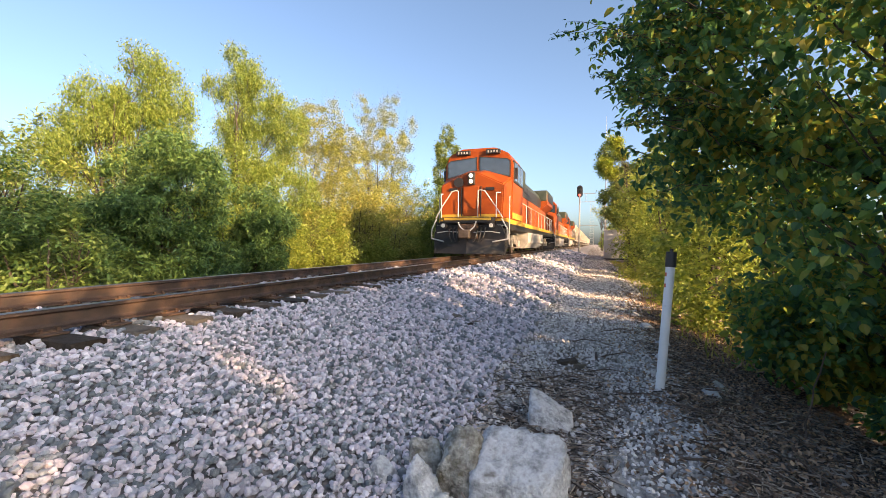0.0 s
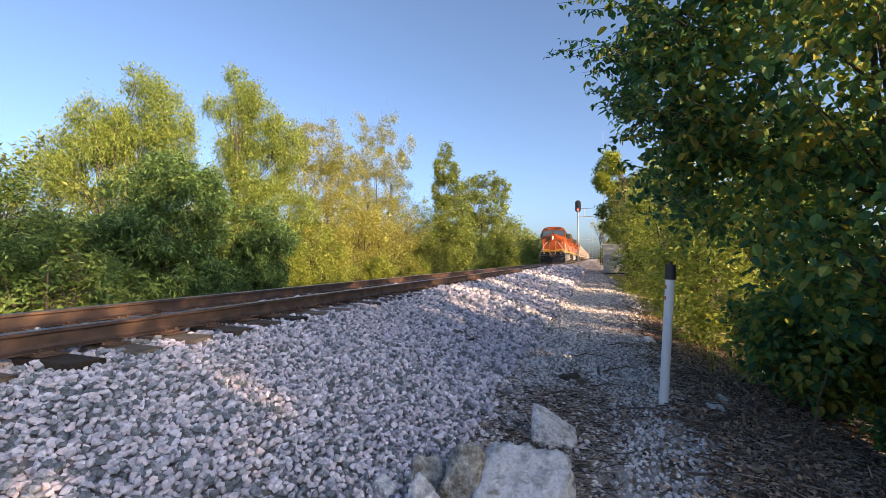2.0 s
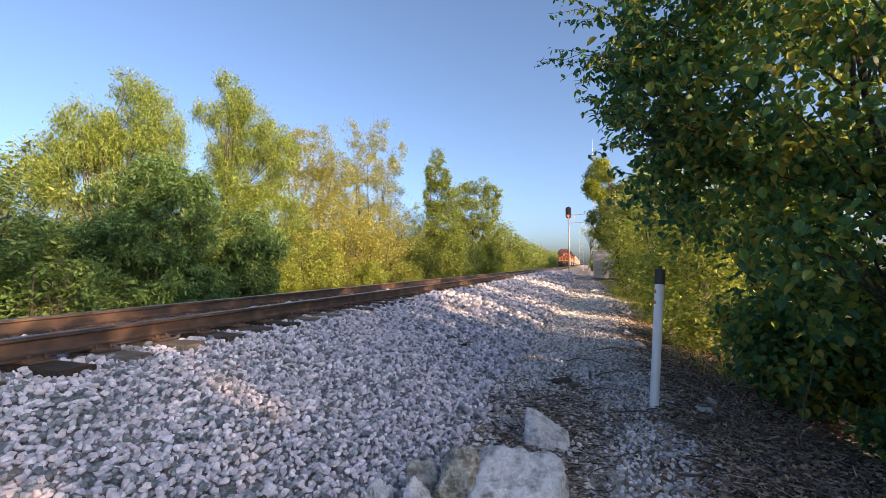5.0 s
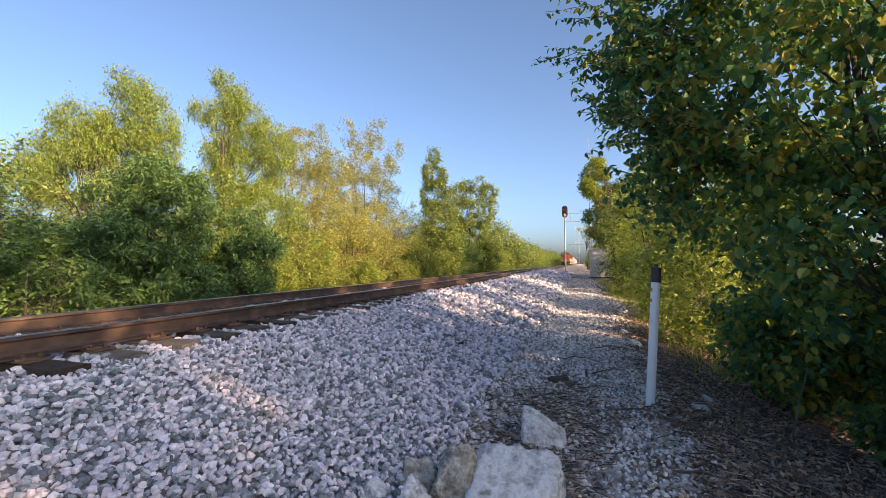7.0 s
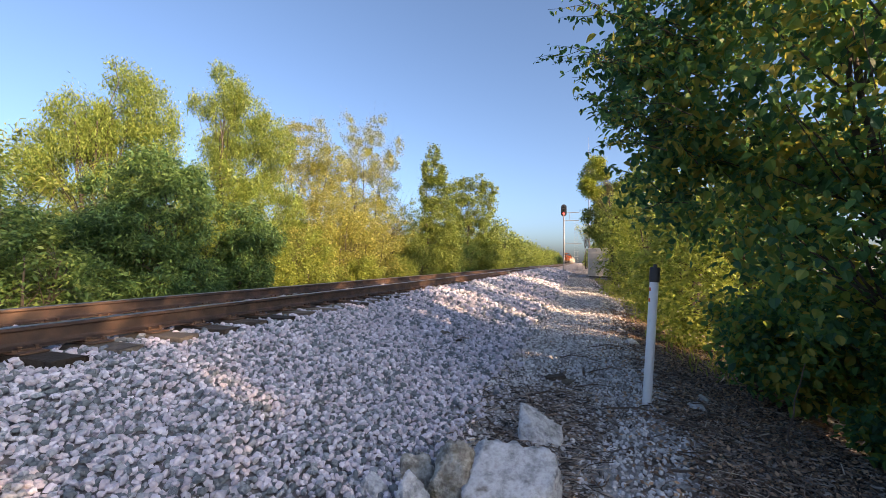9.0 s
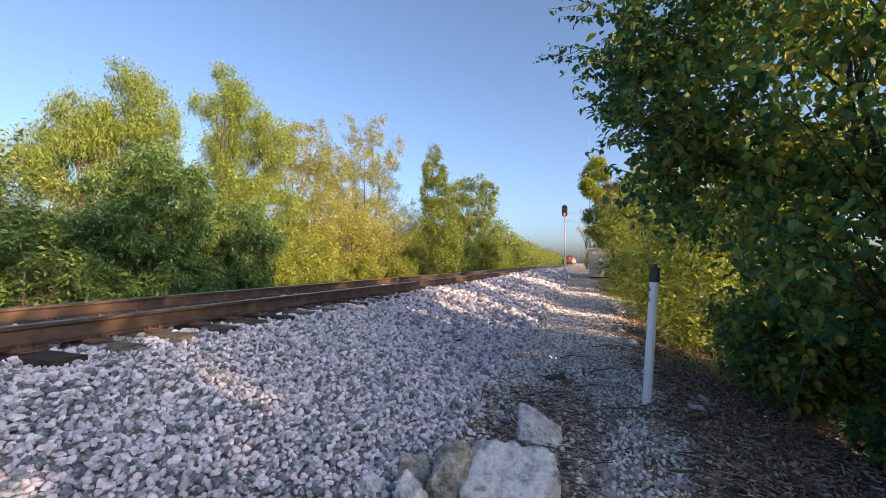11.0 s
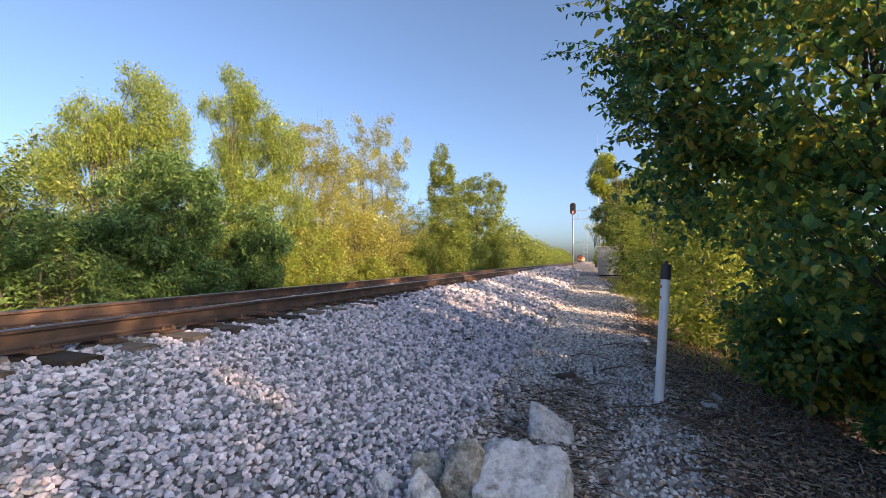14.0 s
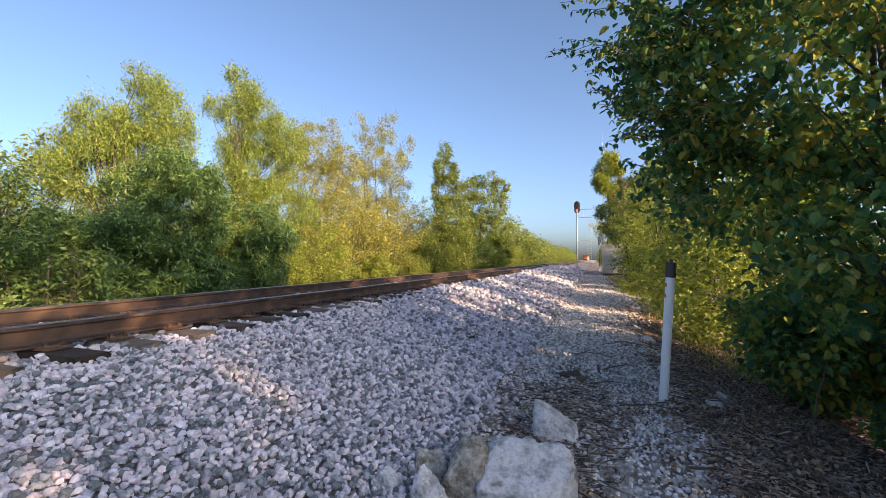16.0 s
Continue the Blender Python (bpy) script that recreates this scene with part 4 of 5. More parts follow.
def make_litter():
    g = np.random.default_rng(33)

    def on(x, y):
        return max(ground_z(x, y), bed_z(x, y) if x < -0.55 else -9)

    # grit
    p = np.concatenate([scatter(-1.0, 1.6, -5.0, 1.0, 0.085, g), scatter(-1.0, 1.5, 1.0, 6.0, 0.039, g), scatter(-1.0, 1.4, 6.0, 11.0, 0.05, g), scatter(-1.0, 1.6, 11.0, 20.0, 0.075, g), scatter(-1.0, 1.6, 20.0, 45.0, 0.13, g)])
    duff = np.array([mulched(*q) for q in p])
    p = p[g.random(len(p)) < np.clip(1.0 - 0.5 * (p[:, 0] > 1.0) - 0.42 * duff, 0.05, 1)]
    s = g.uniform(0.010, 0.029, len(p)) * np.where(p[:, 1] > 11, 1.9, np.where(p[:, 1] > 6, 1.25, 1.0))
    z = np.array([on(*q) for q in p]) + s * 0.3
    v, f = stone_shapes(np.column_stack([p, z]), s, g)
    tagged(raw("grit", v, f, GRIT), "small grey grit stones on dark soil", "gravel", kind="stuff")
    # rotten wood
    p = np.column_stack([g.uniform(-1.15, 2.6, 52000), 1.6 + 12 * g.random(52000) ** 1.7])
    p = np.concatenate([p, np.column_stack([g.uniform(0.2, 4.0, 16000), g.uniform(-5, 1.6, 16000)])])
    p = p[g.random(len(p)) < np.array([mulched(*q) for q in p])]
    z = np.array([on(*q) for q in p]) + g.uniform(0.004, 0.03, len(p))
    v, f = chips(np.column_stack([p, z]), g.uniform(0.02, 0.11, len(p)) * g.uniform(0.7, 1.5, len(p)), g.uniform(0.003, 0.010, len(p)), g)
    tagged(raw("wood_mulch", v, f, MULCH), "dark rotten wood splinters covering the soil", "mulch", kind="stuff")
    # dead sticks
    vs, fs, n = [], [], 0
    for k in range(8200):
        x, y = float(g.normal(0.55, 0.9)), float(1.2 + 11 * g.random() ** 1.4)
        if x < -1.1 or x > 3.2 or mulched(x, y) < g.uniform(0.05, 0.9) or (x > 1.2 and k % 3):
            continue
        ln, r = float(g.uniform(0.08, 0.42)) * (2.0 if k % 40 == 0 else 1), float(g.uniform(0.0025, 0.007)) * (2.2 if k % 30 == 0 else 1)
        a = float(g.normal(-0.6, 0.8) if k % 2 else g.uniform(0, 6.28))
        d = Vector((math.cos(a), math.sin(a), 0))
        w = Vector((-d.y, d.x, 0))
        c = Vector((x, y, on(x, y) + 0.012 + float(g.uniform(0, 0.03))))
        tilt = float(g.normal(0, 0.10))
        bend = float(g.normal(0, 0.16)) * ln
        row = []
        for i in range(4):
            q = c + d * ln * (i / 3 - 0.5) + w * bend * math.sin(math.pi * i / 3) + Vector((0, 0, tilt * ln * (i / 3 - 0.5)))
            rr = r * (1 - 0.2 * i)
            row.append([q + w * rr, q + Vector((0, 0, rr)), q - w * rr, q - Vector((0, 0, rr))])
        for q in row:
            vs += [tuple(t) for t in q]
        for i in range(3):
            for j in range(4):
                fs.append((n + 4 * i + j, n + 4 * i + (j + 1) % 4, n + 4 * i + 4 + (j + 1) % 4, n + 4 * i + 4 + j))
        n += 16
    tagged(raw("dead_twigs", vs, fs, STICK), "tangle of dry brown twigs on the soil", "twigs", kind="stuff")
    # fallen leaves
    x = g.normal(1.85, 0.7, 30000)
    y = 1.5 + 14 * g.random(30000) ** 1.4
    ok = (x > -0.6) & (x < 4.5)
    x, y = x[ok], y[ok]
    z = np.array([on(a, b) for a, b in zip(x, y)]) + g.uniform(0.012, 0.04, len(x))
    v, f = leaf_arrays(np.column_stack([x, y, z]), 0.048, g, 0.0, 0.6)
    v[:, 2] = np.maximum(v[:, 2] * 1.0, np.repeat(z - 0.01, 4))
    tagged(raw("fallen_leaves", v, f, LITTER), "dry brown fallen leaves under the shrubs", "leaves", kind="stuff")
    # weeds on the bank below the track
    g2 = np.random.default_rng(5)
    n = 5000
    x, y = g2.uniform(-12.5, -8.3, n), -1 + 60 * g2.random(n) ** 1.6
    z = np.array([np.interp(a, PROFILE_X, PROFILE_Z) for a in x])
    v, f = leaf_arrays(np.column_stack([x, y, z]), 0.42, g2, -1.1, 0.10)
    tagged(raw("weeds", v, f, GREEN_LEAF), "tall green weeds on the bank", "weeds", kind="stuff")
    n = 2600
    x, y = g2.uniform(1.4, 2.6, n) + g2.random(n) * 0.6, 7 + 40 * g2.random(n)
    z = np.array([np.interp(a, PROFILE_X, PROFILE_Z) for a in x])
    v, f = leaf_arrays(np.column_stack([x, y, z]), 0.25, g2, -1.0, 0.10)
    tagged(raw("dry_grass", v, f, GOLD_LEAF), "dry yellow grass along the path", "grass", kind="stuff")
    ob = thing("bare_sapling", 1.88, 4.75, ground_z(1.88, 4.75) - 0.03, "thin bare curved sapling stem in the soil", "sapling")
    bm = bmesh.new()
    limb(bm, (0, 0, 0), (0.12, 0.0, 0.88), 0.009, 0.004, np.random.default_rng(2), 0.12, 6, 6)
    part("stem", bm, STICK, ob, smooth=True)


def make_branches():
    spots = [(0.62, 4.75, -25, 0.75), (0.15, 5.6, 20, 0.5), (-0.2, 5.9, 75, 0.4), (1.05, 4.5, -50, 0.8), (1.3, 5.3, -35, 0.9), (-0.25, 5.0, 10, 0.45), (0.0, 6.9, -15, 0.7), (1.5, 3.9, -60, 0.7),
             (0.9, 3.4, -30, 0.6), (0.35, 6.3, 35, 0.6), (1.15, 6.6, -20, 0.8), (0.5, 8.2, 5, 0.7), (-1.75, 6.3, 30, 0.35), (-0.45, 4.5, 100, 0.3)]
    for k, (x, y, a, ln) in enumerate(spots):
        g = np.random.default_rng(70 + k)
        z = max(ground_z(x, y), bed_z(x, y) if x < -0.55 else -9) + 0.02
        ob = tagged(new("dead_branch"), "dry grey dead branch lying on the ground", "branch", "fallen branches")
        ob.matrix_world = pose(x, y, z, 0, 0, a)
        bm = bmesh.new()
        pts = limb(bm, (-ln / 2, 0, 0), (ln / 2, 0, 0.02), 0.012, 0.005, g, 0.07, 6, 6)
        part("stem", bm, STICK, ob, smooth=True)
        for i in (2, 3, 4):
            bm = bmesh.new()
            d = Vector((0.16, float(g.choice((-1, 1))) * float(g.uniform(0.08, 0.2)), float(g.uniform(-0.01, 0.05))))
            limb(bm, pts[i], pts[i] + d, 0.006, 0.002, g, 0.1, 4, 5)
            part("side_twig", bm, STICK, ob, smooth=True)


def make_scraps():
    for k, (x, y, a, sx, sy, sz) in enumerate([(-0.28, 5.78, 20, 0.13, 0.06, 0.05), (-0.12, 5.7, 70, 0.09, 0.05, 0.04), (-2.05, 6.35, -35, 0.17, 0.05, 0.02), (-1.75, 6.2, -50, 0.09, 0.04, 0.02)]):
        g = np.random.default_rng(90 + k)
        bm = bmesh.new()
        box(bm, -sx, sx, -sy, sy, 0, sz, bevel=0.008)
        bmesh.ops.subdivide_edges(bm, edges=[e for e in bm.edges if e.calc_length() > 0.06], cuts=3)
        for v in bm.verts:
            v.co += Vector(g.normal(0, 0.008, 3))
        z = max(ground_z(x, y), bed_z(x, y) if x < -0.55 else -9) + (0.035 if x < -0.6 else 0.0)
        ob = part("wood_scrap", bm, TIE)
        ob.matrix_world = pose(x, y, z, 0, float(g.uniform(-8, 8)), a)
        tagged(ob, "dark rotten scrap of tie wood on the ground", "wood scrap", "wood scraps")


# ---- signal ----
def make_signal():
    ob = thing("railway_signal", -1.75, 57.0, bed_z(-1.75, 57) - 0.02, "tall galvanised mast with a black signal head showing red", "railway signal")
    part("base", boxed(-0.3, 0.3, -0.3, 0.3, 0, 0.35, bevel=0.03), GALV, ob, "concrete-grey foot")
    bm = bmesh.new()
    cyl(bm, (0, 0, 0.3), (0, 0, 7.65), 0.10, 0.085, sides=14)
    part("mast", bm, GALV, ob, smooth=True)
    bm = bmesh.new()
    out = [(math.cos(a) * 0.36, math.sin(a) * 0.36 + (0.42 if math.sin(a) > 0 else -0.42)) for a in np.linspace(0, 2 * math.pi, 28, endpoint=False)]
    prism(bm, [(x, z + 8.05) for x, z in out], -0.06, 0.0)
    head = part("backplate", bm, BLACK, ob, "black oval backplate")
    for z, m in ((8.5, BLACK), (8.05, BLACK), (7.6, RED_LAMP)):
        bm = bmesh.new()
        cyl(bm, (0, -0.10, z), (0, -0.06, z), 0.12, sides=18)
        part("lens", bm, m, head)
        bm = bmesh.new()
        for k in range(9):
            a0, a1 = math.pi * (k / 8 * 1.2 - 0.1), math.pi * ((k + 1) / 8 * 1.2 - 0.1)
            box(bm, math.cos(a0) * 0.15 - 0.03, math.cos(a0) * 0.15 + 0.03, -0.36, -0.06, z + math.sin(a0) * 0.15 - 0.012, z + math.sin(a0) * 0.15 + 0.012)
        part("hood", bm, BLACK, head)
    for z in (7.75, 6.7):
        part("bracket_arm", rod([(0, 0, z), (1.9, 0.0, z)], 0.04), GALV, ob)
    part("bracket_strut", rod([(0.75, 0, 6.7), (0.75, 0, 7.75)], 0.035), GALV, ob)
    part("crossbar", rod([(0, 0, 3.7), (2.2, 0, 3.7)], 0.03), GALV, ob)
    ladder = part("ladder", rod([(1.30, 0, 0.2), (1.30, 0, 6.7)], 0.010, 6), GALV, ob)
    part("rail", rod([(1.75, 0, 0.2), (1.75, 0, 6.7)], 0.010, 6), GALV, ladder)
    for k in range(20):
        part("rung", rod([(1.30, 0, 0.5 + k * 0.31), (1.75, 0, 0.5 + k * 0.31)], 0.010, 6), GALV, ladder)
    for k, s in enumerate((-1, 1)):
        part("brace", rod([(0, 0, 2.2), (0, s * 0.5, 0.1)], 0.02), GALV, ob)


def make_antenna():
    ob = thing("radio_mast", 1.24, 52.6, ground_z(1.24, 52.6) - 0.02, "thin grey radio mast rising above the trees", "mast")
    part("foot", boxed(-0.25, 0.25, -0.25, 0.25, 0, 0.25, bevel=0.02), GALV, ob)
    bm = bmesh.new()
    cyl(bm, (0, 0, 0.2), (0, 0, 12.5), 0.06, 0.045, sides=12)
    part("pole", bm, GALV, ob, smooth=True)
    bm = bmesh.new()
    cyl(bm, (0, 0, 12.5), (0, 0, 16.6), 0.028, 0.015, sides=8)
    part("aerial", bm, HANDRAIL, ob, "thin pale aerial", smooth=True)


def make_cabinet():
    x, y = 1.1, 50.0
    ob = thing("signal_cabinet", x, y, ground_z(x, y) - 0.02, "light grey steel signal cabinet among bushes", "equipment cabinet")
    part("body", boxed(0, 2.5, 0, 2.2, 0.12, 3.2, bevel=0.02), CABINET, ob)
    part("plinth", boxed(0.05, 2.45, 0.05, 2.15, 0, 0.14), LOCO_BLACK, ob, "dark plinth")
    part("roof", boxed(-0.08, 2.58, -0.08, 2.28, 3.2, 3.3, bevel=0.02), CABINET, ob)
    door = part("door", boxed(0.25, 1.25, -0.03, 0.0, 0.3, 2.5, bevel=0.01), CABINET, ob)
    part("handle", boxed(1.12, 1.17, -0.07, -0.03, 1.3, 1.5, bevel=0.01), GALV, door, "steel handle")
    part("vent", boxed(1.5, 2.1, -0.02, 0.0, 2.3, 2.6, bevel=0.005), GALV, ob)
    ob = thing("battery_box", 3.25, 41.0, ground_z(3.25, 41) - 0.02, "low pale wire enclosure at the path's edge", "enclosure")
    for k in range(8):
        part("bar", rod([(k * 0.2, 0, 0), (k * 0.2, 0, 1.1)], 0.018, 6), GALV, ob)
    for z in (0.1, 0.6, 1.1):
        part("crossbar", rod([(0, 0, z), (1.4, 0, z)], 0.02, 6), GALV, ob)


# ---- train ----
def wheelset(parent, y, r=0.53):
    bm = bmesh.new()
    for s in (-1, 1):
        cyl(bm, (s * 0.68, 0, 0), (s * 0.715, 0, 0), r + 0.025, sides=28)
        cyl(bm, (s * 0.715, 0, 0), (s * 0.80, 0, 0), r, sides=28)
        cyl(bm, (s * 0.80, 0, 0), (s * 0.83, 0, 0), 0.17, sides=14)
        for k in range(5):
            a = k * 2 * math.pi / 5
            cyl(bm, (s * 0.80, math.cos(a) * 0.33, math.sin(a) * 0.33), (s * 0.812, math.cos(a) * 0.33, math.sin(a) * 0.33), 0.07, sides=8)
    cyl(bm, (-0.68, 0, 0), (0.68, 0, 0), 0.10, sides=12)
    ob = part("wheelset", bm, WHEEL, parent)
    ob.location = (0, y, r)
    return ob


def truck(parent, y0, y1, axles):
    for s in (-1, 1):
        bm = bmesh.new()
        x0, x1 = sorted((s * 0.93, s * 1.08))
        out = [(y0 - 0.3, 0.60), (y0 + 0.2, 0.36), (y0 + 0.7, 0.55)]
        out += [((y0 + y1) / 2 - 0.5, 0.55), ((y0 + y1) / 2, 0.38), ((y0 + y1) / 2 + 0.5, 0.55)] if axles == 3 else [((y0 + y1) / 2, 0.40)]
        out += [(y1 - 0.7, 0.55), (y1 - 0.2, 0.36), (y1 + 0.3, 0.60), (y1 + 0.2, 0.92), (y1 - 0.5, 0.98), (y0 + 0.5, 0.98), (y0 - 0.2, 0.92)]
        side_prism(bm, out, x0, x1)
        f = part("sideframe", bm, TRUCK_DUST if axles == 3 else WHEEL, parent, "dusty cast sideframe")
        for k in range(axles):
            y = y0 + (y1 - y0) * k / (axles - 1)
            part("axle_box", boxed(*sorted((s * 1.08, s * 1.17)), y - 0.17, y + 0.17, 0.38, 0.72, bevel=0.03), TANK, f)


def make_loco(y):
    """A six-axle road locomotive: its front end at its origin, its length along +y."""
    ob = thing("locomotive", TRACK_X, y, 0.2, "orange diesel locomotive with a black pilot and yellow stripe", "locomotive", "locomotives of the train")
    L = 22.3
    # frame
    part("underframe", boxed(-1.45, 1.45, 0.75, L - 0.6, 1.18, 1.50, bevel=0.03), LOCO_BLACK, ob)
    part("sill_stripe", boxed(-1.49, 1.49, 0.80, L - 0.7, 1.42, 1.62, bevel=0.01), YELLOW, ob, "yellow sill stripe")
    # pilot
    bm = bmesh.new()
    prism(bm, [(-1.52, 0.10), (-1.52, 0.95), (-1.35, 1.30), (1.35, 1.30), (1.52, 0.95), (1.52, 0.10)], 0.30, 0.55)
    part("pilot_sheet", bm, LOCO_BLACK, ob)
    bm = bmesh.new()
    for s in (-1, 1):
        a = [bm.verts.new(p) for p in ((0, -0.10, 0.12), (s * 1.5, 0.30, 0.12), (s * 1.5, 0.34, 0.72), (0, 0.10, 0.78))]
        b = [bm.verts.new((v.co.x, v.co.y + 0.06, v.co.z)) for v in a]
        bm.faces.new(a if s > 0 else a[::-1])
        bm.faces.new(b[::-1] if s > 0 else b)
        for i in range(4):
            bm.faces.new((a[i], a[(i + 1) % 4], b[(i + 1) % 4], b[i]))
    bmesh.ops.recalc_face_normals(bm, faces=bm.faces)
    part("plow", bm, LOCO_BLACK, ob, "dusty black snow plow")
    part("anticlimber", boxed(-1.05, 1.05, 0.05, 0.60, 1.38, 1.62, bevel=0.03), LOCO_BLACK, ob)
    part("front_stripe", boxed(-1.0, 1.0, 0.035, 0.05, 1.50, 1.60), YELLOW, ob, "yellow edge stripe")
    bm = boxed(-0.16, 0.16, -0.35, 0.3, 0.78, 1.06, bevel=0.05)
    box(bm, -0.24, 0.24, -0.45, -0.25, 0.74, 1.10, bevel=0.06)
    part("coupler", bm, WHEEL, ob, "rusty knuckle coupler")
    for s in (-1, 1):
        for k in range(3):
            x = s * (0.42 + 0.16 * k)
            part("air_hose", rod([(x, 0.25, 1.2), (x + s * 0.02, 0.02, 1.1), (x - s * 0.02, -0.06, 0.8), (x - s * 0.12, -0.05, 0.62)], 0.028, 8), LOCO_BLACK, ob)
        part("cut_lever", rod([(s * 0.3, -0.02, 1.0), (s * 0.9, 0.15, 1.05), (s * 1.35, 0.2, 0.98)], 0.018, 6), HANDRAIL, ob)
        bm = bmesh.new()
        cyl(bm, (s * 1.02, 0.02, 1.28), (s * 1.02, 0.24, 1.28), 0.11, sides=18)
        d = part("ditch_light", bm, LOCO_BLACK, ob, "round ditch light")
        bm = bmesh.new()
        cyl(bm, (s * 1.02, -0.005, 1.28), (s * 1.02, 0.022, 1.28), 0.085, sides=18)
        part("lens", bm, LAMP_DIM, d)
        for k in range(4):
            z = 0.42 + k * 0.29
            part("step", boxed(*sorted((s * 1.15, s * 1.52)), 0.55, 0.95, z, z + 0.04, bevel=0.005), GALV, ob)
        part("step_plate", boxed(*sorted((s * 1.50, s * 1.53)), 0.5, 1.0, 0.35, 1.45), LOCO_BLACK, ob)
        # handrails of the front platform
        part("step_handrail", rod([(s * 1.40, 0.22, 1.56), (s * 1.64, 0.30, 1.12), (s * 1.64, 0.30, 0.74), (s * 1.05, 0.16, 0.62)], 0.026, 8), HANDRAIL, ob, "pale grey handrail")
        part("handrail", rod([(s * 0.50, 0.16, 2.74), (s * 0.70, 0.16, 2.70), (s * 1.18, 0.18, 2.02), (s * 1.44, 0.24, 1.60)], 0.024, 8), HANDRAIL, ob, "pale grey handrail")
        part("handrail", rod([(s * 0.42, 0.16, 1.62), (s * 0.42, 0.16, 2.70), (s * 0.50, 0.16, 2.74)], 0.022, 8), HANDRAIL, ob, "pale grey handrail")
        part("handrail", rod([(s * 1.18, 0.20, 1.62), (s * 1.18, 0.20, 2.62), (s * 1.26, 0.6, 2.66)], 0.022, 8), HANDRAIL, ob, "pale grey handrail")
        part("cab_handrail", rod([(s * 1.56, 1.05, 0.60), (s * 1.56, 1.03, 2.55)], 0.022, 8), HANDRAIL, ob, "pale grey handrail")
    part("jumper_cable", rod([(-0.36, -0.02, 1.40), (-0.24, -0.08, 1.20), (-0.06, -0.11, 1.08), (0.16, -0.11, 1.07), (0.34, -0.08, 1.22), (0.40, -0.02, 1.44)], 0.028, 8), HANDRAIL, ob, "pale drooping jumper cable")
    part("drawbar_housing", boxed(-0.42, 0.42, 0.10, 0.32, 0.72, 1.36, bevel=0.03), PLATE, ob, "rusty maroon drawbar housing")
    # nose
    bm = bmesh.new()
    ring0 = [(-1.34, 0.64, 1.62), (1.34, 0.64, 1.62), (1.38, 0.70, 3.02), (0.30, 0.72, 3.52), (-0.30, 0.72, 3.52), (-1.38, 0.70, 3.02)]
    ring1 = [(-1.52, 1.75, 1.62), (1.52, 1.75, 1.62), (1.52, 1.75, 3.44), (0.40, 1.75, 3.80), (-0.40, 1.75, 3.80), (-1.52, 1.75, 3.44)]
    a, b = [bm.verts.new(p) for p in ring0], [bm.verts.new(p) for p in ring1]
    bm.faces.new(a)
    for i in range(6):
        bm.faces.new((a[i], a[(i + 1) % 6], b[(i + 1) % 6], b[i]))
    bm.faces.new(b[::-1])
    bmesh.ops.recalc_face_normals(bm, faces=bm.faces)
    bmesh.ops.bevel(bm, geom=list(bm.edges), offset=0.05, segments=2, affect="EDGES")
    nose = part("nose", bm, ORANGE, ob)
    part("nose_door", boxed(-0.34, 0.34, 0.59, 0.68, 1.70, 2.95, bevel=0.02), ORANGE, nose)
    for x in (-0.42, 0.42):
        part("seam", boxed(x - 0.015, x + 0.015, 0.61, 0.68, 1.7, 2.95), LOCO_BLACK, nose)
    for s in (-1, 1):
        part("grille", boxed(*sorted((s * 0.62, s * 0.98)), 0.62, 0.68, 2.78, 2.90), LOCO_BLACK, nose)
    bm = bmesh.new()
    cyl(bm, (-0.56, 0.63, 3.14), (-0.56, 0.69, 3.14), 0.21, sides=20)
    part("emblem", bm, LOCO_BLACK, nose, "plain dark round emblem")
    part("nose_stripe", boxed(-1.30, 1.30, 0.615, 0.64, 1.66, 1.78), YELLOW, nose, "yellow stripe along the foot")
    lamp = part("headlight", boxed(-0.15, 0.15, 0.56, 0.74, 3.02, 3.54, bevel=0.03), LOCO_BLACK, nose, "twin headlight")
    for z in (3.16, 3.40):
        bm = bmesh.new()
        cyl(bm, (0, 0.535, z), (0, 0.565, z), 0.08, sides=18)
        part("lens", bm, LAMP_ON, lamp, "lit lens")
    # cab
    bm = bmesh.new()
    prism(bm, [(-1.54, 1.62), (1.54, 1.62), (1.54, 4.10), (1.36, 4.52), (0.75, 4.80), (-0.75, 4.80), (-1.36, 4.52), (-1.54, 4.10)], 1.75, 4.55)
    bmesh.ops.bevel(bm, geom=list(bm.edges), offset=0.04, segments=2, affect="EDGES")
    cab = part("cab", bm, ORANGE, ob)
    for s in (-1, 1):
        bm = bmesh.new()
        q = [(s * 0.10, 3.80), (s * 1.40, 3.52), (s * 1.40, 4.14), (s * 1.30, 4.24), (s * 0.10, 4.36)]
        prism(bm, q if s > 0 else q[::-1], 1.715, 1.76)
        part("windshield", bm, WINDSHIELD, cab)
        bm = bmesh.new()
        q = [(s * 0.05, 3.77), (s * 1.45, 3.47), (s * 1.45, 4.17), (s * 1.32, 4.29), (s * 0.05, 4.41)]
        prism(bm, q if s > 0 else q[::-1], 1.727, 1.757)
        part("window_gasket", bm, LOCO_BLACK, cab)
        board = part("number_board", boxed(*sorted((s * 0.36, s * 1.00)), 1.60, 1.80, 4.50, 4.70, bevel=0.015), LOCO_BLACK, cab, "dark number board with pale bars")
        for k in range(4):
            x = s * 0.68 - 0.20 + k * 0.13
            part("bar", boxed(x - 0.025, x + 0.025, 1.59, 1.60, 4.55, 4.65), TANK, board)
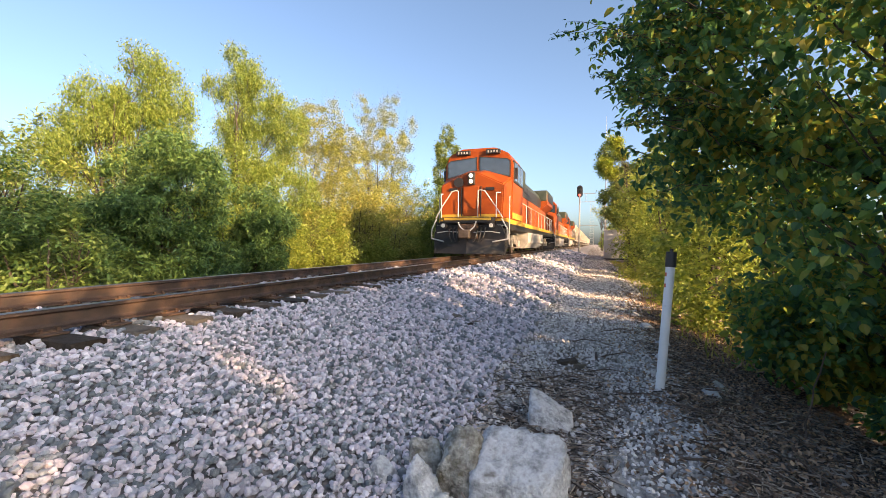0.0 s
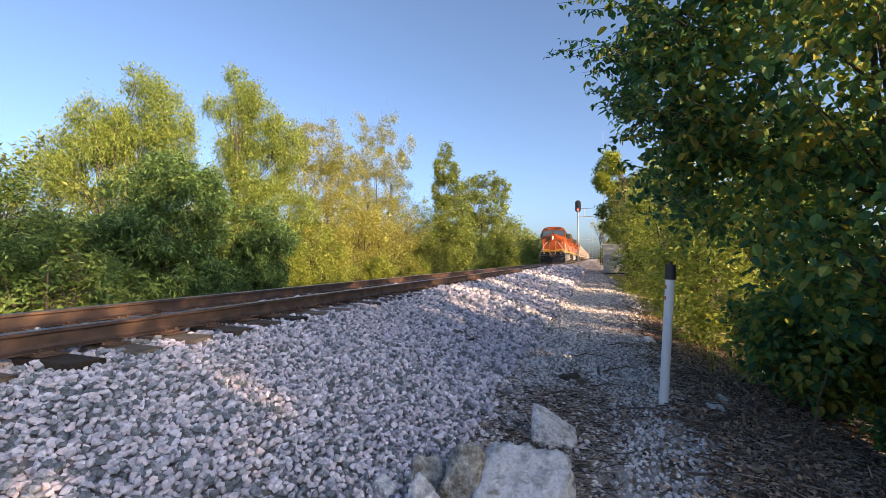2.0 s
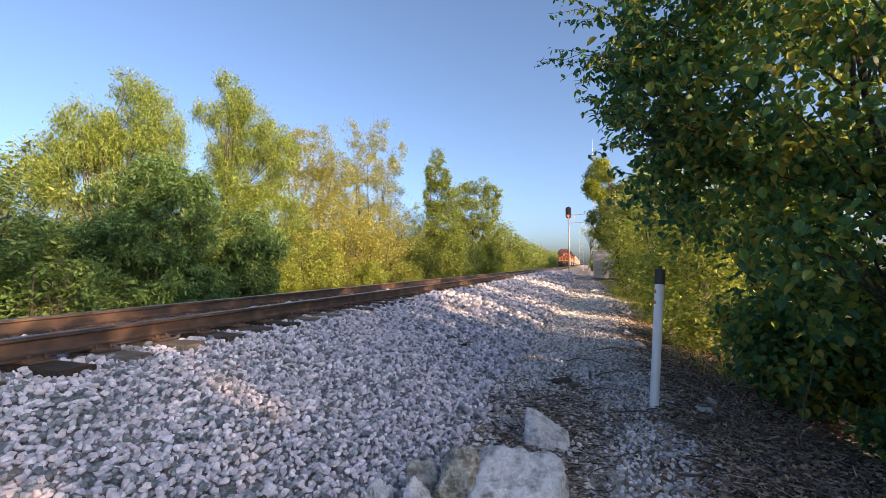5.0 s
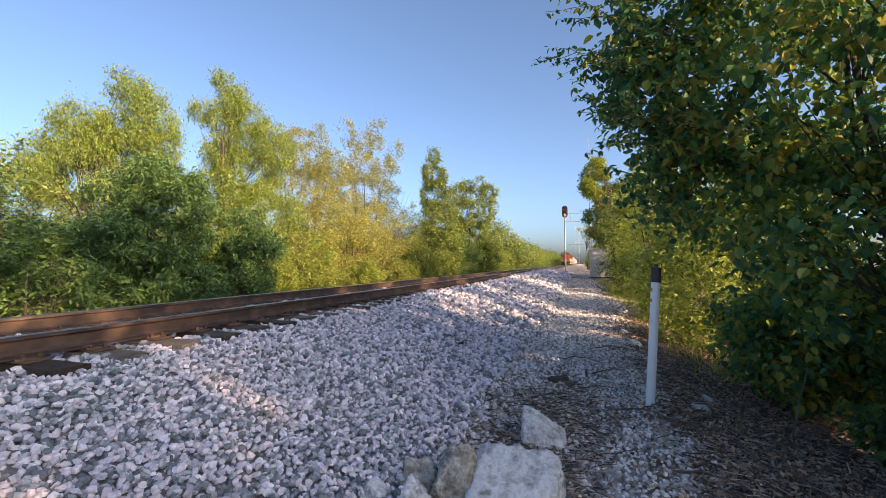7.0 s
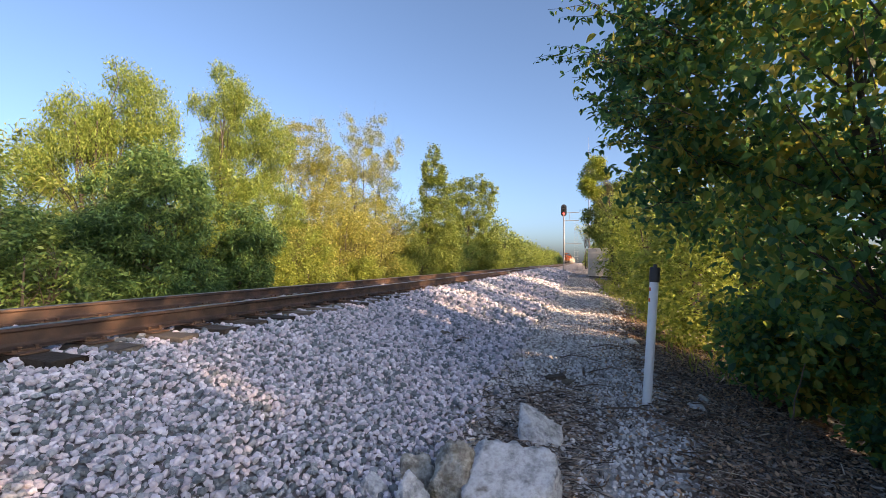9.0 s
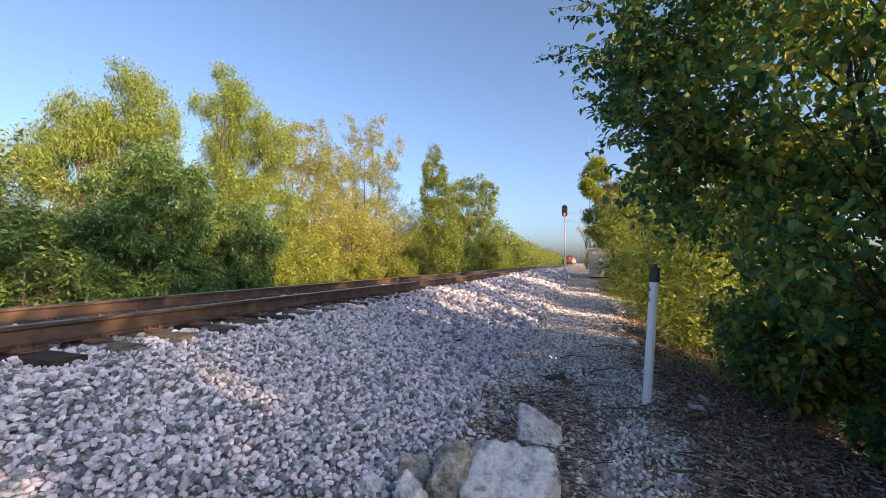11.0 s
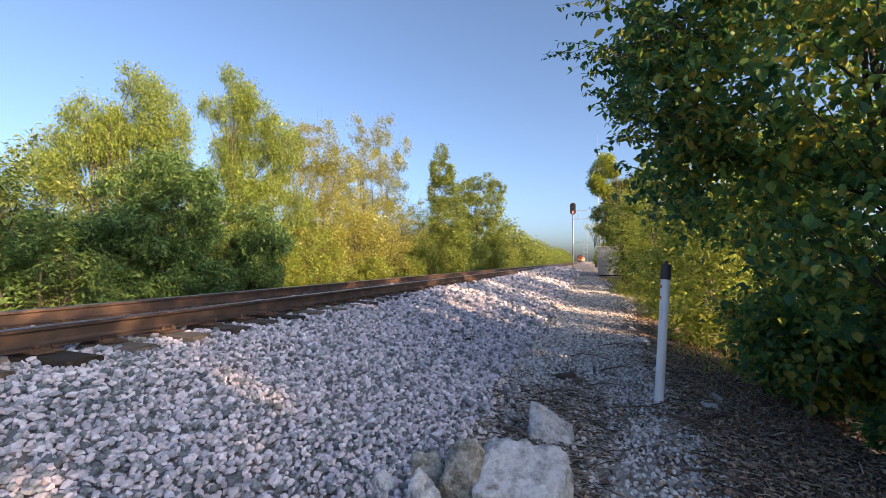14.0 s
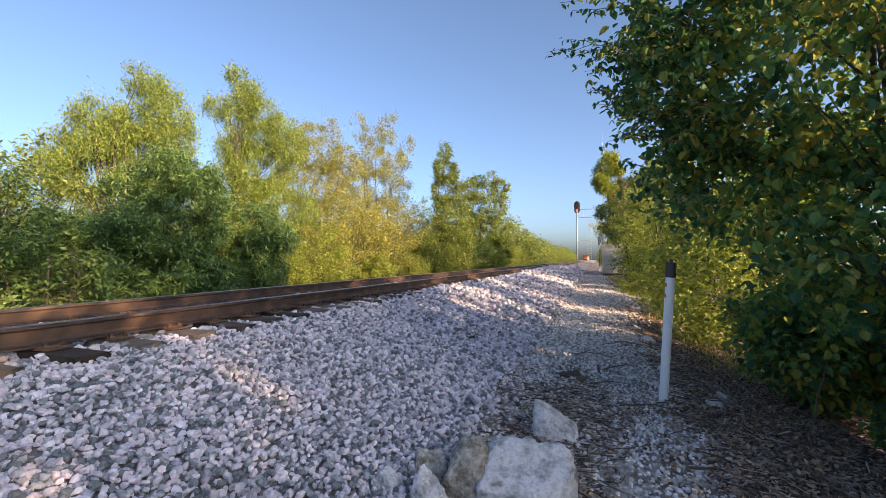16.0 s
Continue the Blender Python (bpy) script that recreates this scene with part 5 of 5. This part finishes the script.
        for y0, y1 in ((2.02, 2.72), (2.86, 3.56), (3.70, 4.36)):
            frame_ = part("side_window_frame", boxed(*sorted((s * 1.52, s * 1.575)), y0 - 0.06, y1 + 0.06, 3.26, 4.22, bevel=0.01), LOCO_BLACK, cab, "black window frame")
            part("side_window", boxed(*sorted((s * 1.56, s * 1.585)), y0, y1, 3.34, 4.14, bevel=0.006), WINDSHIELD, frame_)
        part("cab_stripe", boxed(*sorted((s * 1.535, s * 1.55)), 1.8, 4.5, 1.66, 1.92), YELLOW, cab, "yellow stripe along the foot")
        part("mirror", boxed(*sorted((s * 1.56, s * 1.72)), 2.0, 2.06, 3.4, 3.9, bevel=0.01), LOCO_BLACK, cab)
    bm = bmesh.new()
    for k, x in enumerate((-0.25, -0.08, 0.12)):
        cyl(bm, (x, 5.4, 4.78), (x, 5.0 - 0.1 * k, 4.78), 0.03, 0.09, sides=12)
    box(bm, -0.3, 0.2, 5.35, 5.45, 4.55, 4.8)
    part("horn", bm, GALV, ob)
    # hood
    bm = bmesh.new()
    prism(bm, [(-0.98, 1.62), (0.98, 1.62), (0.98, 3.95), (0.78, 4.28), (-0.78, 4.28), (-0.98, 3.95)], 4.55, 16.6)
    hood = part("hood", bm, ORANGE, ob)
    bm = bmesh.new()
    prism(bm, [(-1.0, 3.96), (1.0, 3.96), (0.80, 4.33), (-0.80, 4.33)], 4.57, 16.58)
    part("hood_roof", bm, ROOF_DARK, hood, "dark green hood roof")
    for s in (-1, 1):
        for k in range(14):
            y0 = 4.85 + k * 0.83
            part("hood_door", boxed(*sorted((s * 0.97, s * 1.005)), y0, y0 + 0.78, 1.75, 3.22, bevel=0.008), ORANGE, hood)
        part("upper_band", boxed(*sorted((s * 0.97, s * 1.01)), 4.6, 16.55, 3.27, 3.94), LOCO_BLACK, hood, "black band along the hood")
        for k in range(4):
            part("grille", boxed(*sorted((s * 0.98, s * 1.03)), 5.0 + k * 1.5, 6.3 + k * 1.5, 3.58, 3.92), LOCO_BLACK, hood)
    bm = bmesh.new()
    prism(bm, [(-0.98, 1.62), (0.98, 1.62), (0.98, 3.2), (1.5, 3.62), (1.5, 4.35), (1.2, 4.62), (-1.2, 4.62), (-1.5, 4.35), (-1.5, 3.62), (-0.98, 3.2)], 16.6, 21.2)
    rad = part("radiator_housing", bm, ORANGE, ob)
    part("radiator_roof", boxed(-1.52, 1.52, 16.57, 21.23, 3.80, 4.68, bevel=0.12), ROOF_DARK, rad)
    for s in (-1, 1):
        part("radiator_grille", boxed(*sorted((s * 1.51, s * 1.55)), 16.9, 20.9, 3.85, 4.40), LOCO_BLACK, rad)
    part("exhaust", boxed(-0.5, 0.5, 10.5, 12.0, 4.3, 4.52, bevel=0.03), LOCO_BLACK, hood)
    part("dynamic_brake", boxed(-1.25, 1.25, 4.75, 7.4, 3.7, 4.62, bevel=0.12), ROOF_DARK, hood, "dark dynamic brake housing")
    part("rear_platform", boxed(-1.4, 1.4, 21.2, L - 0.2, 1.40, 1.60, bevel=0.03), LOCO_BLACK, ob)
    # tank, trucks
    bm = bmesh.new()
    prism(bm, [(-1.45, 0.62), (-1.2, 0.30), (1.2, 0.30), (1.45, 0.62), (1.45, 1.18), (-1.45, 1.18)], 7.2, 14.4)
    part("fuel_tank", bm, TANK, ob, "dusty grey fuel tank")
    truck(ob, 2.0, 5.9, 3)
    truck(ob, 16.0, 19.9, 3)
    sets = [wheelset(ob, y) for y in (2.0, 3.95, 5.9, 16.0, 17.95, 19.9)]
    # side handrails
    for s in (-1, 1):
        part("walkway_rail", rod([(s * 1.42, 4.7, 2.62), (s * 1.42, 21.4, 2.62)], 0.02, 6), HANDRAIL, ob, "pale walkway handrail")
        for k in range(10):
            y = 4.8 + k * 1.82
            part("stanchion", rod([(s * 1.42, y, 1.6), (s * 1.42, y, 2.62)], 0.018, 6), HANDRAIL, ob)
    return ob, sets


def make_hopper(y):
    ob = thing("hopper_car", TRACK_X, y, 0.2, "weathered grey-brown covered grain hopper car", "freight car", "freight cars of the train")
    L = 17.5
    bm = bmesh.new()
    side_prism(bm, [(0.6, 3.0), (0.6, 3.9), (1.0, 4.35), (L - 1.0, 4.35), (L - 0.6, 3.9), (L - 0.6, 3.0), (L - 3.6, 1.2), (3.6, 1.2)], -1.5, 1.5)
    body = part("body", bm, HOPPER, ob)
    for s in (-1, 1):
        for k in range(13):
            y0 = 1.2 + k * 1.24
            part("rib", boxed(*sorted((s * 1.5, s * 1.58)), y0, y0 + 0.10, 2.6 if k in (0, 12) else 1.5, 4.2), HOPPER, body)
        part("side_sill", boxed(*sorted((s * 1.35, s * 1.56)), 0.3, L - 0.3, 1.12, 1.38), HOPPER, ob)
        part("end_ladder", rod([(s * 1.45, 0.4, 1.2), (s * 1.45, 0.4, 4.1)], 0.025, 6), HANDRAIL, ob)
    part("roof_walk", boxed(-0.35, 0.35, 0.8, L - 0.8, 4.42, 4.48), GALV, ob)
    for k in range(3):
        bm = bmesh.new()
        yc = 4.4 + k * 4.35
        prism(bm, [(-0.9, 1.25), (0.9, 1.25), (0.35, 0.45), (-0.35, 0.45)], yc - 0.9, yc + 0.9)
        part("chute", bm, HOPPER, ob)
    part("end_platform", boxed(-1.4, 1.4, 0.0, 0.8, 1.05, 1.22), LOCO_BLACK, ob)
    part("end_platform", boxed(-1.4, 1.4, L - 0.8, L, 1.05, 1.22), LOCO_BLACK, ob)
    truck(ob, 1.5, 3.2, 2)
    truck(ob, L - 3.2, L - 1.5, 2)
    for yy in (1.5, 3.2, L - 3.2, L - 1.5):
        wheelset(ob, yy, 0.45)
    return ob


# the train's front end: seconds and metres along the track
RUN = [(0.0, 16.6), (0.4, 24.8), (1.5, 46.0), (3.0, 75.2), (5.0, 116.0), (6.5, 147.0), (9.0, 199.0), (12.5, 271.0), (16.0, 341.0)]
train = []


def make_train():
    lead, sets = make_loco(RUN[0][1])
    train.append((lead, 0.0))
    for k in (1, 2):
        c = copy_thing(lead, pose(TRACK_X, RUN[0][1] + 22.7 * k, 0.2))
        train.append((c, 22.7 * k))
    first = make_hopper(RUN[0][1] + 68.6)
    train.append((first, 68.6))
    for k in range(1, 16):
        train.append((copy_thing(first, pose(TRACK_X, RUN[0][1] + 68.6 + 17.9 * k, 0.2)), 68.6 + 17.9 * k))


make_right_trees()
make_post()
make_boulders()
make_litter()
make_branches()
make_scraps()
make_signal()
make_antenna()
make_cabinet()
make_train()



def motions():
    for ob, back in train:
        walk(ob, [(t, pose(TRACK_X, y + back, 0.2)) for t, y in RUN])
    # wheels roll with the way covered
    ts = np.arange(0, 16.001, 1 / 30)
    ys = np.interp(ts, [t for t, _ in RUN], [y for _, y in RUN])
    for ob, _ in train[:3]:
        for w in [c for c in ob.children if c.name.startswith("wheelset")]:
            at = w.location.copy()
            walk(w, [(float(t), Matrix.Translation(at) @ pose(0, 0, 0, -math.degrees((y - ys[0]) / 0.53))) for t, y in zip(ts, ys)])


make_left_trees()
make_ties()
make_stones()
motions()
